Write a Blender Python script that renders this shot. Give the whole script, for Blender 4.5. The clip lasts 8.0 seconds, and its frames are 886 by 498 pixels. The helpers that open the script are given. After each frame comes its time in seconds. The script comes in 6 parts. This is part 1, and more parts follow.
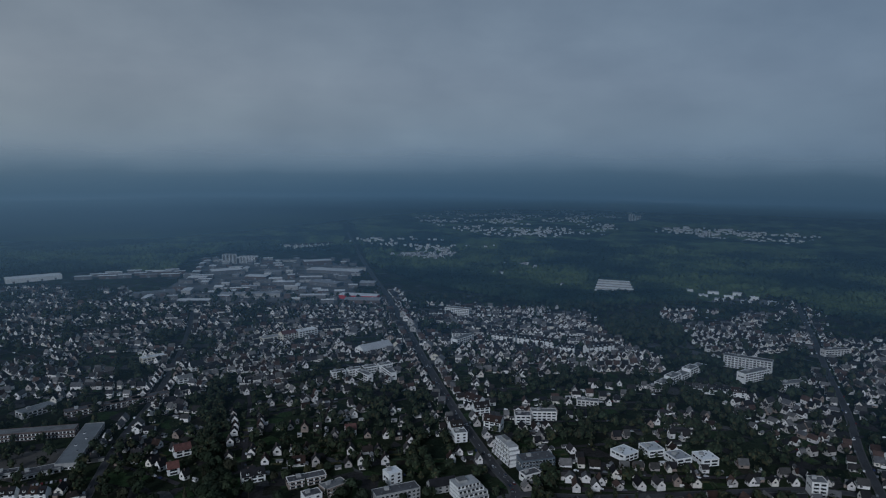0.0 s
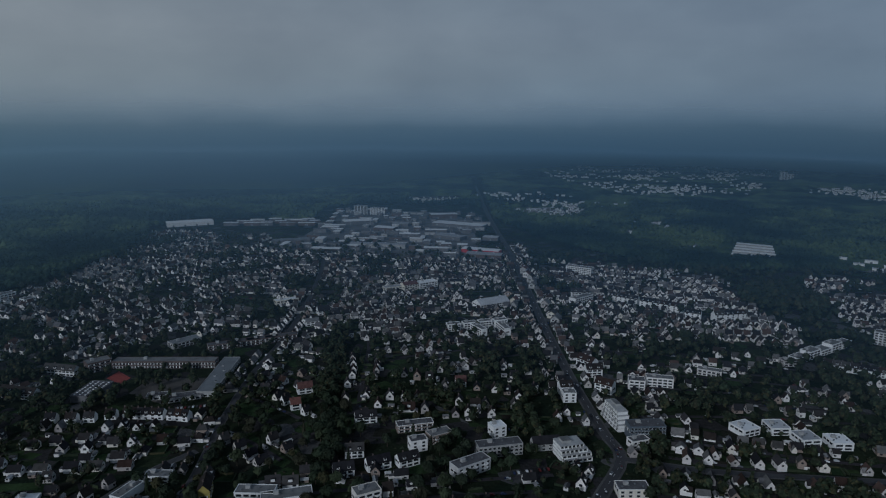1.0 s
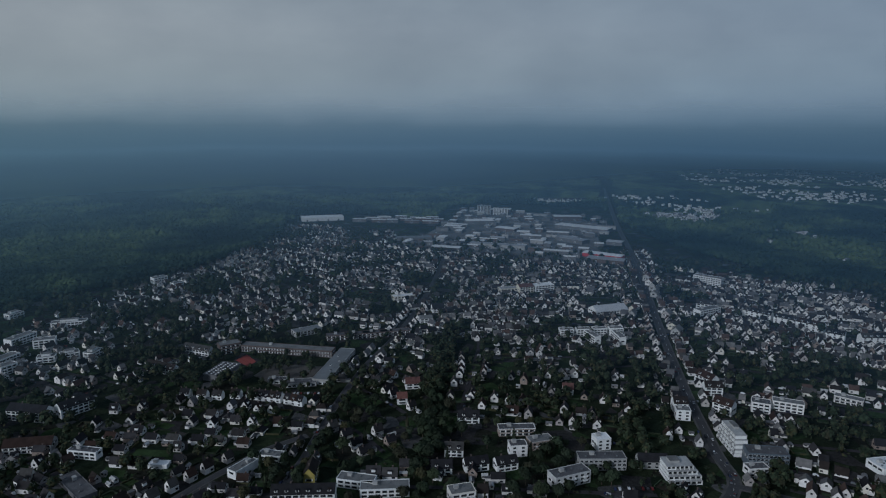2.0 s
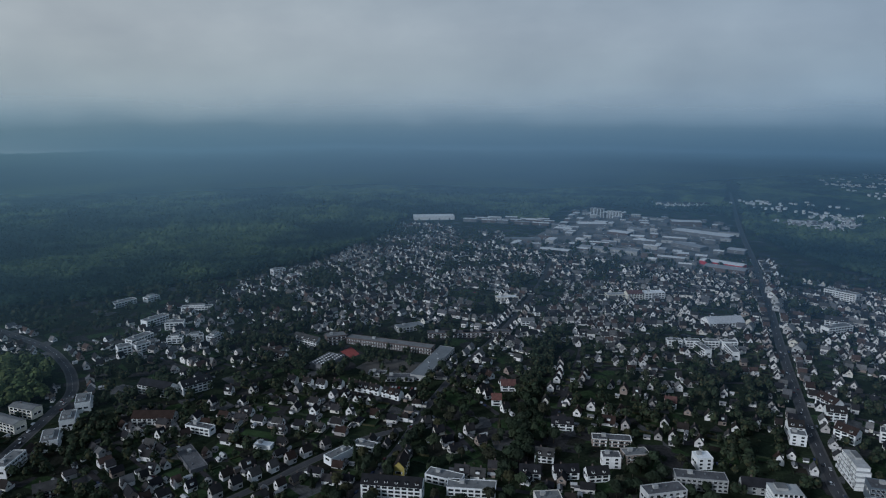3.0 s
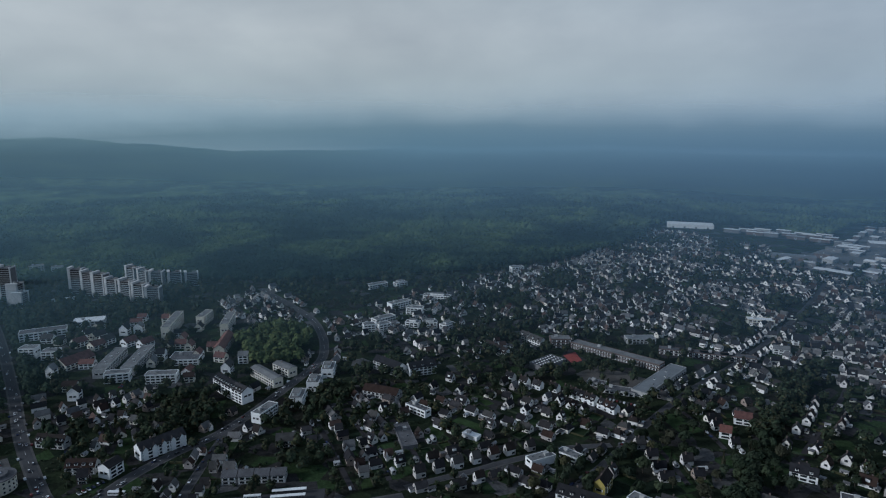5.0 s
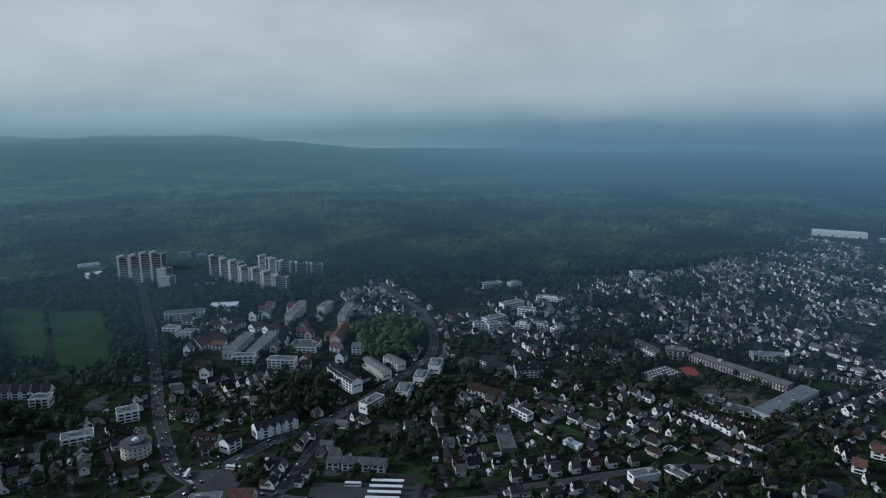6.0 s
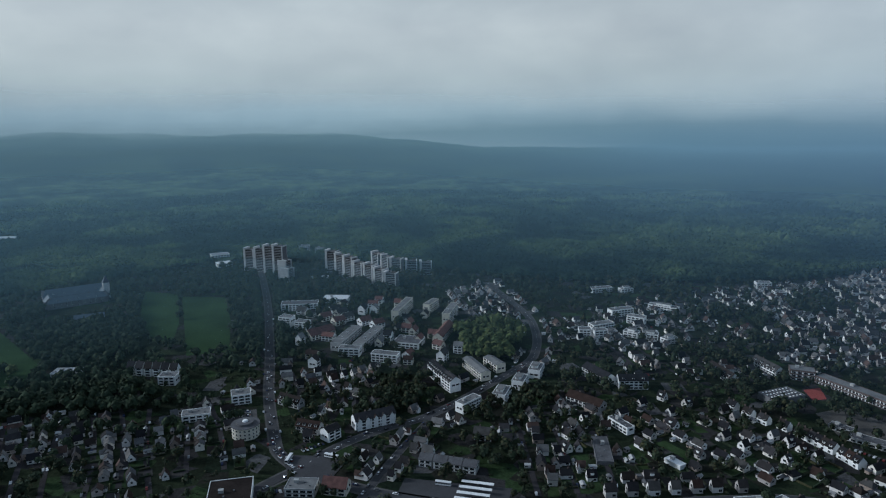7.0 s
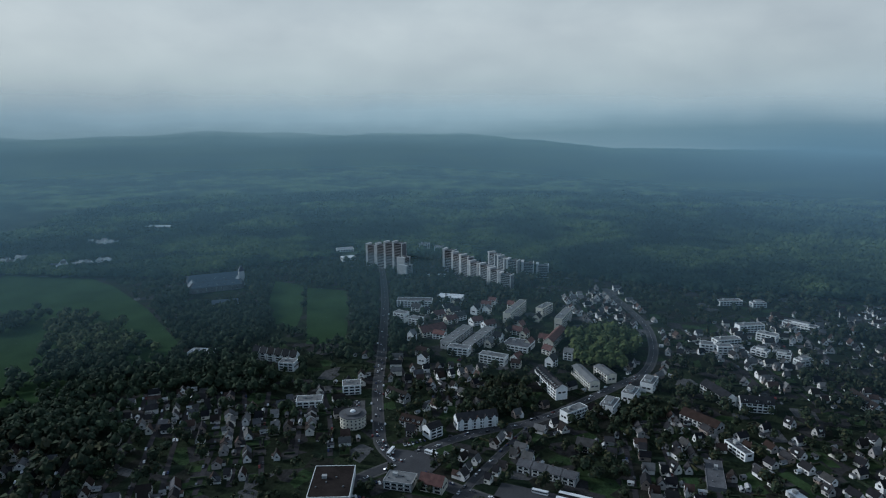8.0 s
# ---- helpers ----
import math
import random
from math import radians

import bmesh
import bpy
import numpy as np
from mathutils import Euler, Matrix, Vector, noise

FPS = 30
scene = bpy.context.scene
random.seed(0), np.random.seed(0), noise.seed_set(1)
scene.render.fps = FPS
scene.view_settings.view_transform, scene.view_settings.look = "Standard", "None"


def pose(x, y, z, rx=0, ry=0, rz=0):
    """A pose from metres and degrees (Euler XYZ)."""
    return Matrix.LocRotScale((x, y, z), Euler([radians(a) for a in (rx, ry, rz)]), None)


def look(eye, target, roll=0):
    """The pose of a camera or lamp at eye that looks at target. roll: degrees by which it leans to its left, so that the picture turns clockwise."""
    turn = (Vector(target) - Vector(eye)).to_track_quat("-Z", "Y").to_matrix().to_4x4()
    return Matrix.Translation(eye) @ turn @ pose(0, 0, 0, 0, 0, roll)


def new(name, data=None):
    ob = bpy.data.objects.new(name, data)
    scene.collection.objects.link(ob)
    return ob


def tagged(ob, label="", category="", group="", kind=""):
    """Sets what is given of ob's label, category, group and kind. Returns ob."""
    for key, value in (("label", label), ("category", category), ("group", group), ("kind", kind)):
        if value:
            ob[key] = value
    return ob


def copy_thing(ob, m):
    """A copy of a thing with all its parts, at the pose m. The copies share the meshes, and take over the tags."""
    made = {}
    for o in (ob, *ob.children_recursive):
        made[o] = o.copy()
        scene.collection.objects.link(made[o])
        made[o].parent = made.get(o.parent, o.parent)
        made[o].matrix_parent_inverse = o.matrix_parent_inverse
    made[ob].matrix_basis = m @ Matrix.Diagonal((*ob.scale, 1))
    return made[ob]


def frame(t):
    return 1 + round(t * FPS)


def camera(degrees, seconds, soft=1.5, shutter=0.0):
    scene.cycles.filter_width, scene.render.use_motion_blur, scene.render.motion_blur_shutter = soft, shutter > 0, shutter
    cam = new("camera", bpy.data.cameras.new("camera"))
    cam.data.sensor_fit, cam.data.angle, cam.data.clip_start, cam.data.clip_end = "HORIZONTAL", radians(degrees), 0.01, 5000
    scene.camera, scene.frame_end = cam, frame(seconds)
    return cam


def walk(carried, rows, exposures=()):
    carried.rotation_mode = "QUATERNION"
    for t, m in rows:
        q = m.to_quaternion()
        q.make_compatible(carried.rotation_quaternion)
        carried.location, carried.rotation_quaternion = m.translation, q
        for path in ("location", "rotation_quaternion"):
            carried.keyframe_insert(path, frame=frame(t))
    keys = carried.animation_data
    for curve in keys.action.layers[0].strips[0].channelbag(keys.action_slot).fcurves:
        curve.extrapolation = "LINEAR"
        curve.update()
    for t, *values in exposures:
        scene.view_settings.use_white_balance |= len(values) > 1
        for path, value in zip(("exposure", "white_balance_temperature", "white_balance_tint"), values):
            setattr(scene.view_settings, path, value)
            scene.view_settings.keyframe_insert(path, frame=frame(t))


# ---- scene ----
cam = camera(68.2, 8.0, soft=1.15)
PATH = [
    (0, (-0.0, 0.0, 260.0), (0.00, 99.20, 247.35), 0.55),
    (0.5, (8.2, 3.2, 260.7), (-1.63, 101.81, 247.27), 0.50),
    (0.6, (9.8, 3.5, 260.8), (-1.98, 101.77, 246.55), 0.50),
    (0.7, (11.3, 3.8, 261.0), (-2.05, 101.64, 245.23), 0.49),
    (0.8, (12.9, 4.1, 261.2), (-1.86, 101.56, 244.25), 0.49),
    (0.9, (14.5, 4.4, 261.3), (-2.13, 101.23, 242.63), 0.48),
    (1, (16.0, 4.7, 261.5), (-3.60, 100.77, 241.81), 0.48),
    (1.1, (17.5, 5.3, 261.7), (-3.74, 100.94, 241.81), 0.47),
    (1.2, (19.0, 5.8, 261.9), (-4.08, 101.06, 242.00), 0.46),
    (2.5, (38.6, 13.1, 264.7), (-7.64, 99.51, 244.73), 0.35),
    (3, (44.6, 16.2, 265.1), (-8.96, 98.28, 245.13), 0.27),
    (3.5, (49.4, 22.8, 264.8), (-12.11, 99.04, 244.81), 0.23),
    (4, (53.0, 29.7, 263.9), (-15.89, 99.36, 243.85), 0.19),
    (4.5, (55.8, 36.5, 262.5), (-19.52, 99.25, 242.61), 0.14),
    (6, (66.7, 57.2, 266.0), (-23.44, 95.53, 245.84), -0.13),
    (6.5, (66.4, 64.4, 266.8), (-26.82, 94.47, 246.47), -0.25),
    (7, (68.0, 71.6, 268.1), (-27.51, 92.95, 247.79), -0.34),
    (7.5, (68.5, 79.1, 269.2), (-28.79, 90.27, 248.96), -0.41),
    (8, (67.3, 86.5, 269.4), (-30.60, 88.90, 249.19), -0.37),
]
EXPOSURE = [(0, -0.75, 5750, 10), (0.5, -0.92, 5750, 9), (1.2, -0.94, 5750, 9), (2.5, -0.31, 5850, 9), (4.5, -0.06, 5850, 9), (6.0, 0.06, 5820, 8), (8.0, 0.15, 5820, 6)]
walk(cam, [(t, look(eye, target, roll)) for t, eye, target, roll in PATH], EXPOSURE)


# ---- sky and light: a heavy overcast, brighter towards the west ----
def node(tree, kind, **values):
    n = tree.nodes.new(kind)
    for key, value in values.items():
        n.inputs[key.replace("_", " ")].default_value = value
    return n


def ramp_of(tree, stops, constant=False):
    r = tree.nodes.new("ShaderNodeValToRGB")
    if constant:
        r.color_ramp.interpolation = "CONSTANT"
    for k, (at, colour) in enumerate(stops):
        e = r.color_ramp.elements[k] if k < 2 else r.color_ramp.elements.new(at)
        e.position, e.color = at, (*colour, 1)
    return r


def mix_of(tree, how, fac, a, b):
    m = tree.nodes.new("ShaderNodeMix")
    m.data_type, m.blend_type = "RGBA", how
    for slot, value in ((0, fac), (6, a), (7, b)):
        if isinstance(value, bpy.types.NodeSocket):
            tree.links.new(value, m.inputs[slot])
        else:
            m.inputs[slot].default_value = value if slot == 0 else (*value, 1)
    return m.outputs[2]


def math_of(tree, how, a, b=0.5, clamp=False):
    m = tree.nodes.new("ShaderNodeMath")
    m.operation, m.use_clamp = how, clamp
    for slot, value in ((0, a), (1, b)):
        if isinstance(value, bpy.types.NodeSocket):
            tree.links.new(value, m.inputs[slot])
        else:
            m.inputs[slot].default_value = value
    return m.outputs[0]


world = bpy.data.worlds.new("overcast_sky")
scene.world = world
world.use_nodes = True
wt = world.node_tree
wt.nodes.clear()
sky = wt.nodes.new("ShaderNodeTexSky")
sky.sky_type, sky.sun_disc = "NISHITA", False
sky.sun_elevation, sky.sun_rotation = radians(24), radians(-159.5)
sky.dust_density, sky.ozone_density = 5.0, 2.0
coord = wt.nodes.new("ShaderNodeTexCoord")
split = wt.nodes.new("ShaderNodeSeparateXYZ")
wt.links.new(coord.outputs["Generated"], split.inputs[0])
rise = ramp_of(wt, [(0.0, (0.26, 0.355, 0.44)), (0.04, (0.31, 0.40, 0.48)), (0.12, (0.36, 0.44, 0.52)), (0.30, (0.27, 0.345, 0.42)), (0.55, (0.19, 0.258, 0.355)), (1.0, (0.19, 0.255, 0.36))])
wt.links.new(split.outputs[2], rise.inputs[0])
stretch = wt.nodes.new("ShaderNodeMapping")
stretch.inputs["Scale"].default_value = (3.0, 3.0, 6.5)
wt.links.new(coord.outputs["Generated"], stretch.inputs[0])
puffs = node(wt, "ShaderNodeTexNoise", Scale=1.7, Detail=7.0, Roughness=0.52)
wt.links.new(stretch.outputs[0], puffs.inputs["Vector"])
shade = ramp_of(wt, [(0.28, (0.87, 0.88, 0.90)), (0.52, (1.0, 1.0, 1.0)), (0.72, (1.12, 1.11, 1.09))])
wt.links.new(puffs.outputs[0], shade.inputs[0])
clouds = mix_of(wt, "MULTIPLY", 1.0, rise.outputs[0], shade.outputs[0])
toward = wt.nodes.new("ShaderNodeVectorMath")
toward.operation = "DOT_PRODUCT"
toward.inputs[1].default_value = (-0.97, -0.24, 0.0)
wt.links.new(coord.outputs["Generated"], toward.inputs[0])
west = math_of(wt, "MULTIPLY_ADD", toward.outputs["Value"], 0.19)
wt.nodes[-1].inputs[2].default_value = 1.0
warm = ramp_of(wt, [(0.15, (0.97, 1.0, 1.03)), (0.52, (1.07, 1.0, 0.93)), (0.87, (1.17, 1.01, 0.85))])
half = math_of(wt, "MULTIPLY_ADD", toward.outputs["Value"], 0.5)
wt.nodes[-1].inputs[2].default_value = 0.5
wt.links.new(half, warm.inputs[0])
glow = wt.nodes.new("ShaderNodeVectorMath")
glow.operation = "SCALE"
wt.links.new(mix_of(wt, "MULTIPLY", 1.0, clouds, warm.outputs[0]), glow.inputs[0])
wt.links.new(west, glow.inputs["Scale"])
blue = wt.nodes.new("ShaderNodeVectorMath")
blue.operation = "SCALE"
blue.inputs["Scale"].default_value = 0.09
wt.links.new(sky.outputs[0], blue.inputs[0])
back = node(wt, "ShaderNodeBackground", Strength=1.0)
wt.links.new(mix_of(wt, "MIX", 0.92, blue.outputs[0], glow.outputs[0]), back.inputs[0])
wt.links.new(back.outputs[0], wt.nodes.new("ShaderNodeOutputWorld").inputs[0])

sun = new("sun", bpy.data.lights.new("sun", "SUN"))
sun.data.energy, sun.data.angle, sun.data.color = 2.0, radians(11), (0.95, 0.97, 1.0)
sun.matrix_world = look((0, 0, 560), (435, 1166, 0))


# ---- materials ----
def surface(name, colours, rough=0.8, fine=1.5, coarse=0.05, vary=0.35, bump=0.3, pick="object", metal=0.0, depth=0.05, sheen=0.25):
    """A worn surface: its colour picked from a few by chance, with grain and stains at two scales."""
    m = bpy.data.materials.new(name)
    m.use_nodes = True
    t = m.node_tree
    b = t.nodes["Principled BSDF"]
    where = t.nodes.new("ShaderNodeNewGeometry")
    if len(colours) > 1:
        n = len(colours)
        r = ramp_of(t, [(k / n, c) for k, c in enumerate(colours)], constant=True)
        if pick == "object":
            t.links.new(t.nodes.new("ShaderNodeObjectInfo").outputs["Random"], r.inputs[0])
        else:
            t.links.new(where.outputs["Random Per Island"], r.inputs[0])
        base = r.outputs[0]
    else:
        base = colours[0]
    big = node(t, "ShaderNodeTexNoise", Scale=coarse, Detail=5.0)
    small = node(t, "ShaderNodeTexNoise", Scale=fine, Detail=4.0, Roughness=0.65)
    for n in (big, small):
        t.links.new(where.outputs["Position"], n.inputs["Vector"])
    lo, hi = 1 - vary, 1 + vary
    stains = ramp_of(t, [(0.3, (lo, lo, lo)), (0.7, (hi, hi, hi))])
    grain = ramp_of(t, [(0.25, (lo, lo, lo)), (0.75, (hi, hi, hi))])
    t.links.new(big.outputs[0], stains.inputs[0])
    t.links.new(small.outputs[0], grain.inputs[0])
    c = mix_of(t, "MULTIPLY", 1.0, mix_of(t, "MULTIPLY", 1.0, base, stains.outputs[0]), grain.outputs[0])
    t.links.new(c, b.inputs["Base Color"])
    b.inputs["Roughness"].default_value, b.inputs["Metallic"].default_value = rough, metal
    b.inputs["Specular IOR Level"].default_value = sheen
    if bump:
        k = node(t, "ShaderNodeBump", Strength=bump, Distance=depth)
        t.links.new(small.outputs[0], k.inputs["Height"])
        t.links.new(k.outputs[0], b.inputs["Normal"])
    return m


PLASTER = [(0.80, 0.785, 0.76), (0.68, 0.655, 0.62), (0.78, 0.76, 0.725), (0.47, 0.446, 0.417), (0.72, 0.68, 0.60), (0.62, 0.595, 0.57), (0.78, 0.75, 0.715), (0.74, 0.72, 0.69), (0.28, 0.225, 0.19), (0.70, 0.68, 0.655), (0.38, 0.35, 0.33)]
SLATE = [(0.020, 0.020, 0.022), (0.031, 0.029, 0.029), (0.016, 0.016, 0.019), (0.027, 0.022, 0.020), (0.041, 0.039, 0.041), (0.036, 0.023, 0.019), (0.022, 0.022, 0.025), (0.058, 0.056, 0.054)]
wall_mat = surface("painted_plaster", PLASTER, 0.85, 1.2, 0.3, 0.10, 0.1)
wall_far_mat = surface("painted_plaster_far", PLASTER, 0.85, 1.2, 0.3, 0.10, 0, "island")
roof_mat = surface("slate_and_tile", SLATE, 0.8, 2.5, 0.25, 0.25, 0.4, sheen=0.1)
SLATE_MIXED = SLATE + [(0.11, 0.108, 0.105), (0.16, 0.155, 0.15), (0.075, 0.050, 0.042), (0.10, 0.10, 0.105)]
roof_far_mat = surface("slate_and_tile_far", SLATE_MIXED, 0.8, 2.5, 0.25, 0.25, 0, "island", sheen=0.1)
pale_far_mat = surface("pale_flat_roofs_far", [(0.30, 0.30, 0.30), (0.55, 0.55, 0.55), (0.12, 0.12, 0.125), (0.42, 0.42, 0.41)], 0.8, 1.5, 0.2, 0.2, 0, "island", sheen=0.1)
shed_roof_mat = surface("felt_and_sheet_roofs", [(0.05, 0.05, 0.052), (0.22, 0.22, 0.22), (0.09, 0.09, 0.092), (0.42, 0.42, 0.41), (0.15, 0.15, 0.15)], 0.8, 1.5, 0.2, 0.25, 0, "island", sheen=0.1)
red_mat = surface("red_clay_tile", [(0.105, 0.050, 0.043)], 0.7, 2.5, 0.3, 0.3, 0.4)
orange_mat = surface("orange_clay_tile", [(0.135, 0.060, 0.048)], 0.7, 2.5, 0.3, 0.25, 0.4)
white_mat = surface("white_plaster", [(0.78, 0.78, 0.76)], 0.8, 0.8, 0.2, 0.07, 0.1)
cream_mat = surface("cream_plaster", [(0.62, 0.58, 0.48)], 0.85, 0.8, 0.2, 0.10, 0.1)
slate_wall_mat = surface("blue_grey_cladding", [(0.10, 0.125, 0.15)], 0.5, 0.8, 0.2, 0.12, 0.1)
yellow_mat = surface("yellow_plaster", [(0.38, 0.31, 0.09)], 0.85, 0.8, 0.2, 0.10, 0.1)
concrete_mat = surface("weathered_concrete", [(0.36, 0.36, 0.35)], 0.85, 0.7, 0.15, 0.18, 0.2)
shaft_mat = surface("pale_shaft_plaster", [(0.52, 0.52, 0.51)], 0.85, 0.8, 0.15, 0.12, 0.1)
dark_concrete_mat = surface("dark_concrete", [(0.15, 0.15, 0.155)], 0.85, 0.7, 0.15, 0.2, 0.2)
rail_mat = surface("balcony_concrete", [(0.30, 0.30, 0.30)], 0.85, 0.7, 0.15, 0.18, 0.1)
brick_mat = surface("dark_brick", [(0.12, 0.092, 0.084)], 0.9, 2.0, 0.3, 0.25, 0.3)
gravel_mat = surface("roof_gravel", [(0.155, 0.157, 0.155)], 0.95, 1.5, 0.12, 0.25, 0.3)
bitumen_mat = surface("roof_bitumen", [(0.09, 0.09, 0.095)], 0.85, 1.0, 0.12, 0.3, 0.2)
brown_roof_mat = surface("brown_flat_roof", [(0.026, 0.021, 0.019)], 0.95, 1.0, 0.1, 0.3, 0.2, sheen=0.03)
metal_roof_mat = surface("grey_sheet_roof", [(0.16, 0.172, 0.18)], 0.5, 0.6, 0.08, 0.15, 0.1, metal=0.2)
pale_roof_mat = surface("pale_sheet_roof", [(0.74, 0.75, 0.75), (0.44, 0.45, 0.46), (0.78, 0.78, 0.77), (0.30, 0.31, 0.32), (0.66, 0.67, 0.67)], 0.6, 0.6, 0.06, 0.12, 0.1)
red_panel_mat = surface("red_shop_panel", [(0.45, 0.05, 0.06)], 0.5, 0.8, 0.2, 0.1, 0.0)
red_court_mat = surface("red_sports_court", [(0.26, 0.06, 0.05)], 0.9, 0.8, 0.1, 0.2, 0.1)
lane_mat = surface("worn_lane_asphalt", [(0.042, 0.039, 0.041)], 0.9, 0.9, 0.05, 0.25, 0.1, sheen=0.05)
asphalt_mat = surface("asphalt", [(0.058, 0.058, 0.061)], 0.9, 0.9, 0.05, 0.22, 0.1, sheen=0.1)
paving_mat = surface("pale_paving", [(0.085, 0.083, 0.08)], 0.9, 1.0, 0.08, 0.25, 0.1, sheen=0.1)
yard_mat = surface("school_yard", [(0.085, 0.078, 0.07)], 0.9, 0.8, 0.06, 0.3, 0.1)
meadow_mat = surface("meadow_grass", [(0.034, 0.060, 0.026)], 1.0, 0.4, 0.02, 0.22, 0, sheen=0.0)
plots_mat = surface("garden_plots", [(0.030, 0.048, 0.022), (0.022, 0.034, 0.018), (0.036, 0.054, 0.024), (0.034, 0.030, 0.024), (0.024, 0.040, 0.020), (0.050, 0.048, 0.045)], 1.0, 0.6, 0.1, 0.3, 0, "island", sheen=0.0)
estate_mat = surface("concrete_yards", [(0.135, 0.135, 0.135)], 0.9, 0.5, 0.02, 0.45, 0.1, sheen=0.1)
lawn_mat = surface("lawn_grass", [(0.036, 0.058, 0.026)], 1.0, 0.5, 0.08, 0.25, 0, sheen=0.0)
bark_mat = surface("bark", [(0.06, 0.048, 0.038)], 0.95, 3.0, 0.5, 0.3, 0.5)
mark_mat = surface("road_paint", [(0.6, 0.6, 0.58)], 0.8, 2.0, 0.3, 0.15, 0.0)
tyre_mat = surface("rubber", [(0.02, 0.02, 0.02)], 0.9, 3.0, 0.5, 0.1, 0.0)
car_mat = surface("car_paint", [(0.03, 0.03, 0.034), (0.45, 0.46, 0.47), (0.78, 0.78, 0.78), (0.14, 0.15, 0.16), (0.02, 0.03, 0.07), (0.10, 0.018, 0.018), (0.6, 0.6, 0.6), (0.06, 0.06, 0.065)], 0.25, 3.0, 0.5, 0.04, 0.0)
car_row_mat = surface("car_paint_rows", [(0.03, 0.03, 0.034), (0.45, 0.46, 0.47), (0.78, 0.78, 0.78), (0.14, 0.15, 0.16), (0.02, 0.03, 0.07), (0.10, 0.018, 0.018), (0.6, 0.6, 0.6), (0.06, 0.06, 0.065)], 0.25, 3.0, 0.5, 0.04, 0.0, "island")
bus_mat = surface("white_bus_paint", [(0.75, 0.75, 0.74)], 0.35, 3.0, 0.5, 0.05, 0.0)


def glass(name):
    m = bpy.data.materials.new(name)
    m.use_nodes = True
    b = m.node_tree.nodes["Principled BSDF"]
    b.inputs["Base Color"].default_value = (0.02, 0.024, 0.028, 1)
    b.inputs["Roughness"].default_value = 0.12
    return m


glass_mat = glass("dark_window_glass")


def foliage(name, colours, fine=0.9, pick="object"):
    """Leaves in mottled greens; some light comes through them."""
    m = surface(name, colours, 0.85, fine, 0.09, 0.34, 0.4, pick, depth=0.4)
    b = m.node_tree.nodes["Principled BSDF"]
    b.inputs["Specular IOR Level"].default_value = 0.08
    return m


GREENS = [(0.027, 0.039, 0.023), (0.035, 0.050, 0.030), (0.023, 0.032, 0.020), (0.045, 0.059, 0.033), (0.031, 0.042, 0.027), (0.021, 0.029, 0.017), (0.057, 0.057, 0.030), (0.040, 0.042, 0.027)]
park_leaf_mat = foliage("park_leaves", [(0.034, 0.050, 0.031), (0.040, 0.058, 0.034), (0.030, 0.044, 0.029), (0.048, 0.064, 0.036)], 0.5, "island")
leaf_far_mat = foliage("tree_leaves_far", GREENS, 0.5, "island")
spring_mat = foliage("fresh_leaves", [(0.076, 0.100, 0.040), (0.062, 0.088, 0.038), (0.092, 0.110, 0.042)], 0.7, "island")
olive_leaf_mat = foliage("olive_leaves", [(0.062, 0.078, 0.036), (0.052, 0.068, 0.034), (0.074, 0.086, 0.038)], 0.6, "island")


def ground_surface():
    """Gardens: lawns, beds, drives and yards in irregular plots."""
    m = bpy.data.materials.new("garden_ground")
    m.use_nodes = True
    t = m.node_tree
    b = t.nodes["Principled BSDF"]
    where = t.nodes.new("ShaderNodeNewGeometry")
    plots = node(t, "ShaderNodeTexVoronoi", Scale=0.055)
    small = node(t, "ShaderNodeTexNoise", Scale=0.35, Detail=6.0, Roughness=0.7)
    big = node(t, "ShaderNodeTexNoise", Scale=0.012, Detail=4.0)
    for n in (plots, small, big):
        t.links.new(where.outputs["Position"], n.inputs["Vector"])
    pick = t.nodes.new("ShaderNodeSeparateColor")
    t.links.new(plots.outputs["Color"], pick.inputs[0])
    kinds = ramp_of(t, [(0.0, (0.017, 0.023, 0.014)), (0.30, (0.024, 0.033, 0.018)), (0.52, (0.023, 0.024, 0.019)), (0.62, (0.038, 0.037, 0.037)), (0.76, (0.014, 0.022, 0.014)), (0.87, (0.030, 0.050, 0.022)), (0.95, (0.085, 0.085, 0.085))], constant=True)
    t.links.new(pick.outputs[0], kinds.inputs[0])
    grain = ramp_of(t, [(0.3, (0.45, 0.45, 0.45)), (0.7, (1.4, 1.4, 1.4))])
    t.links.new(small.outputs[0], grain.inputs[0])
    wide = ramp_of(t, [(0.35, (0.75, 0.75, 0.75)), (0.65, (1.2, 1.2, 1.2))])
    t.links.new(big.outputs[0], wide.inputs[0])
    c = mix_of(t, "MULTIPLY", 1.0, mix_of(t, "MULTIPLY", 1.0, kinds.outputs[0], grain.outputs[0]), wide.outputs[0])
    t.links.new(c, b.inputs["Base Color"])
    b.inputs["Roughness"].default_value = 1.0
    b.inputs["Specular IOR Level"].default_value = 0.03
    return m


ground_mat = ground_surface()


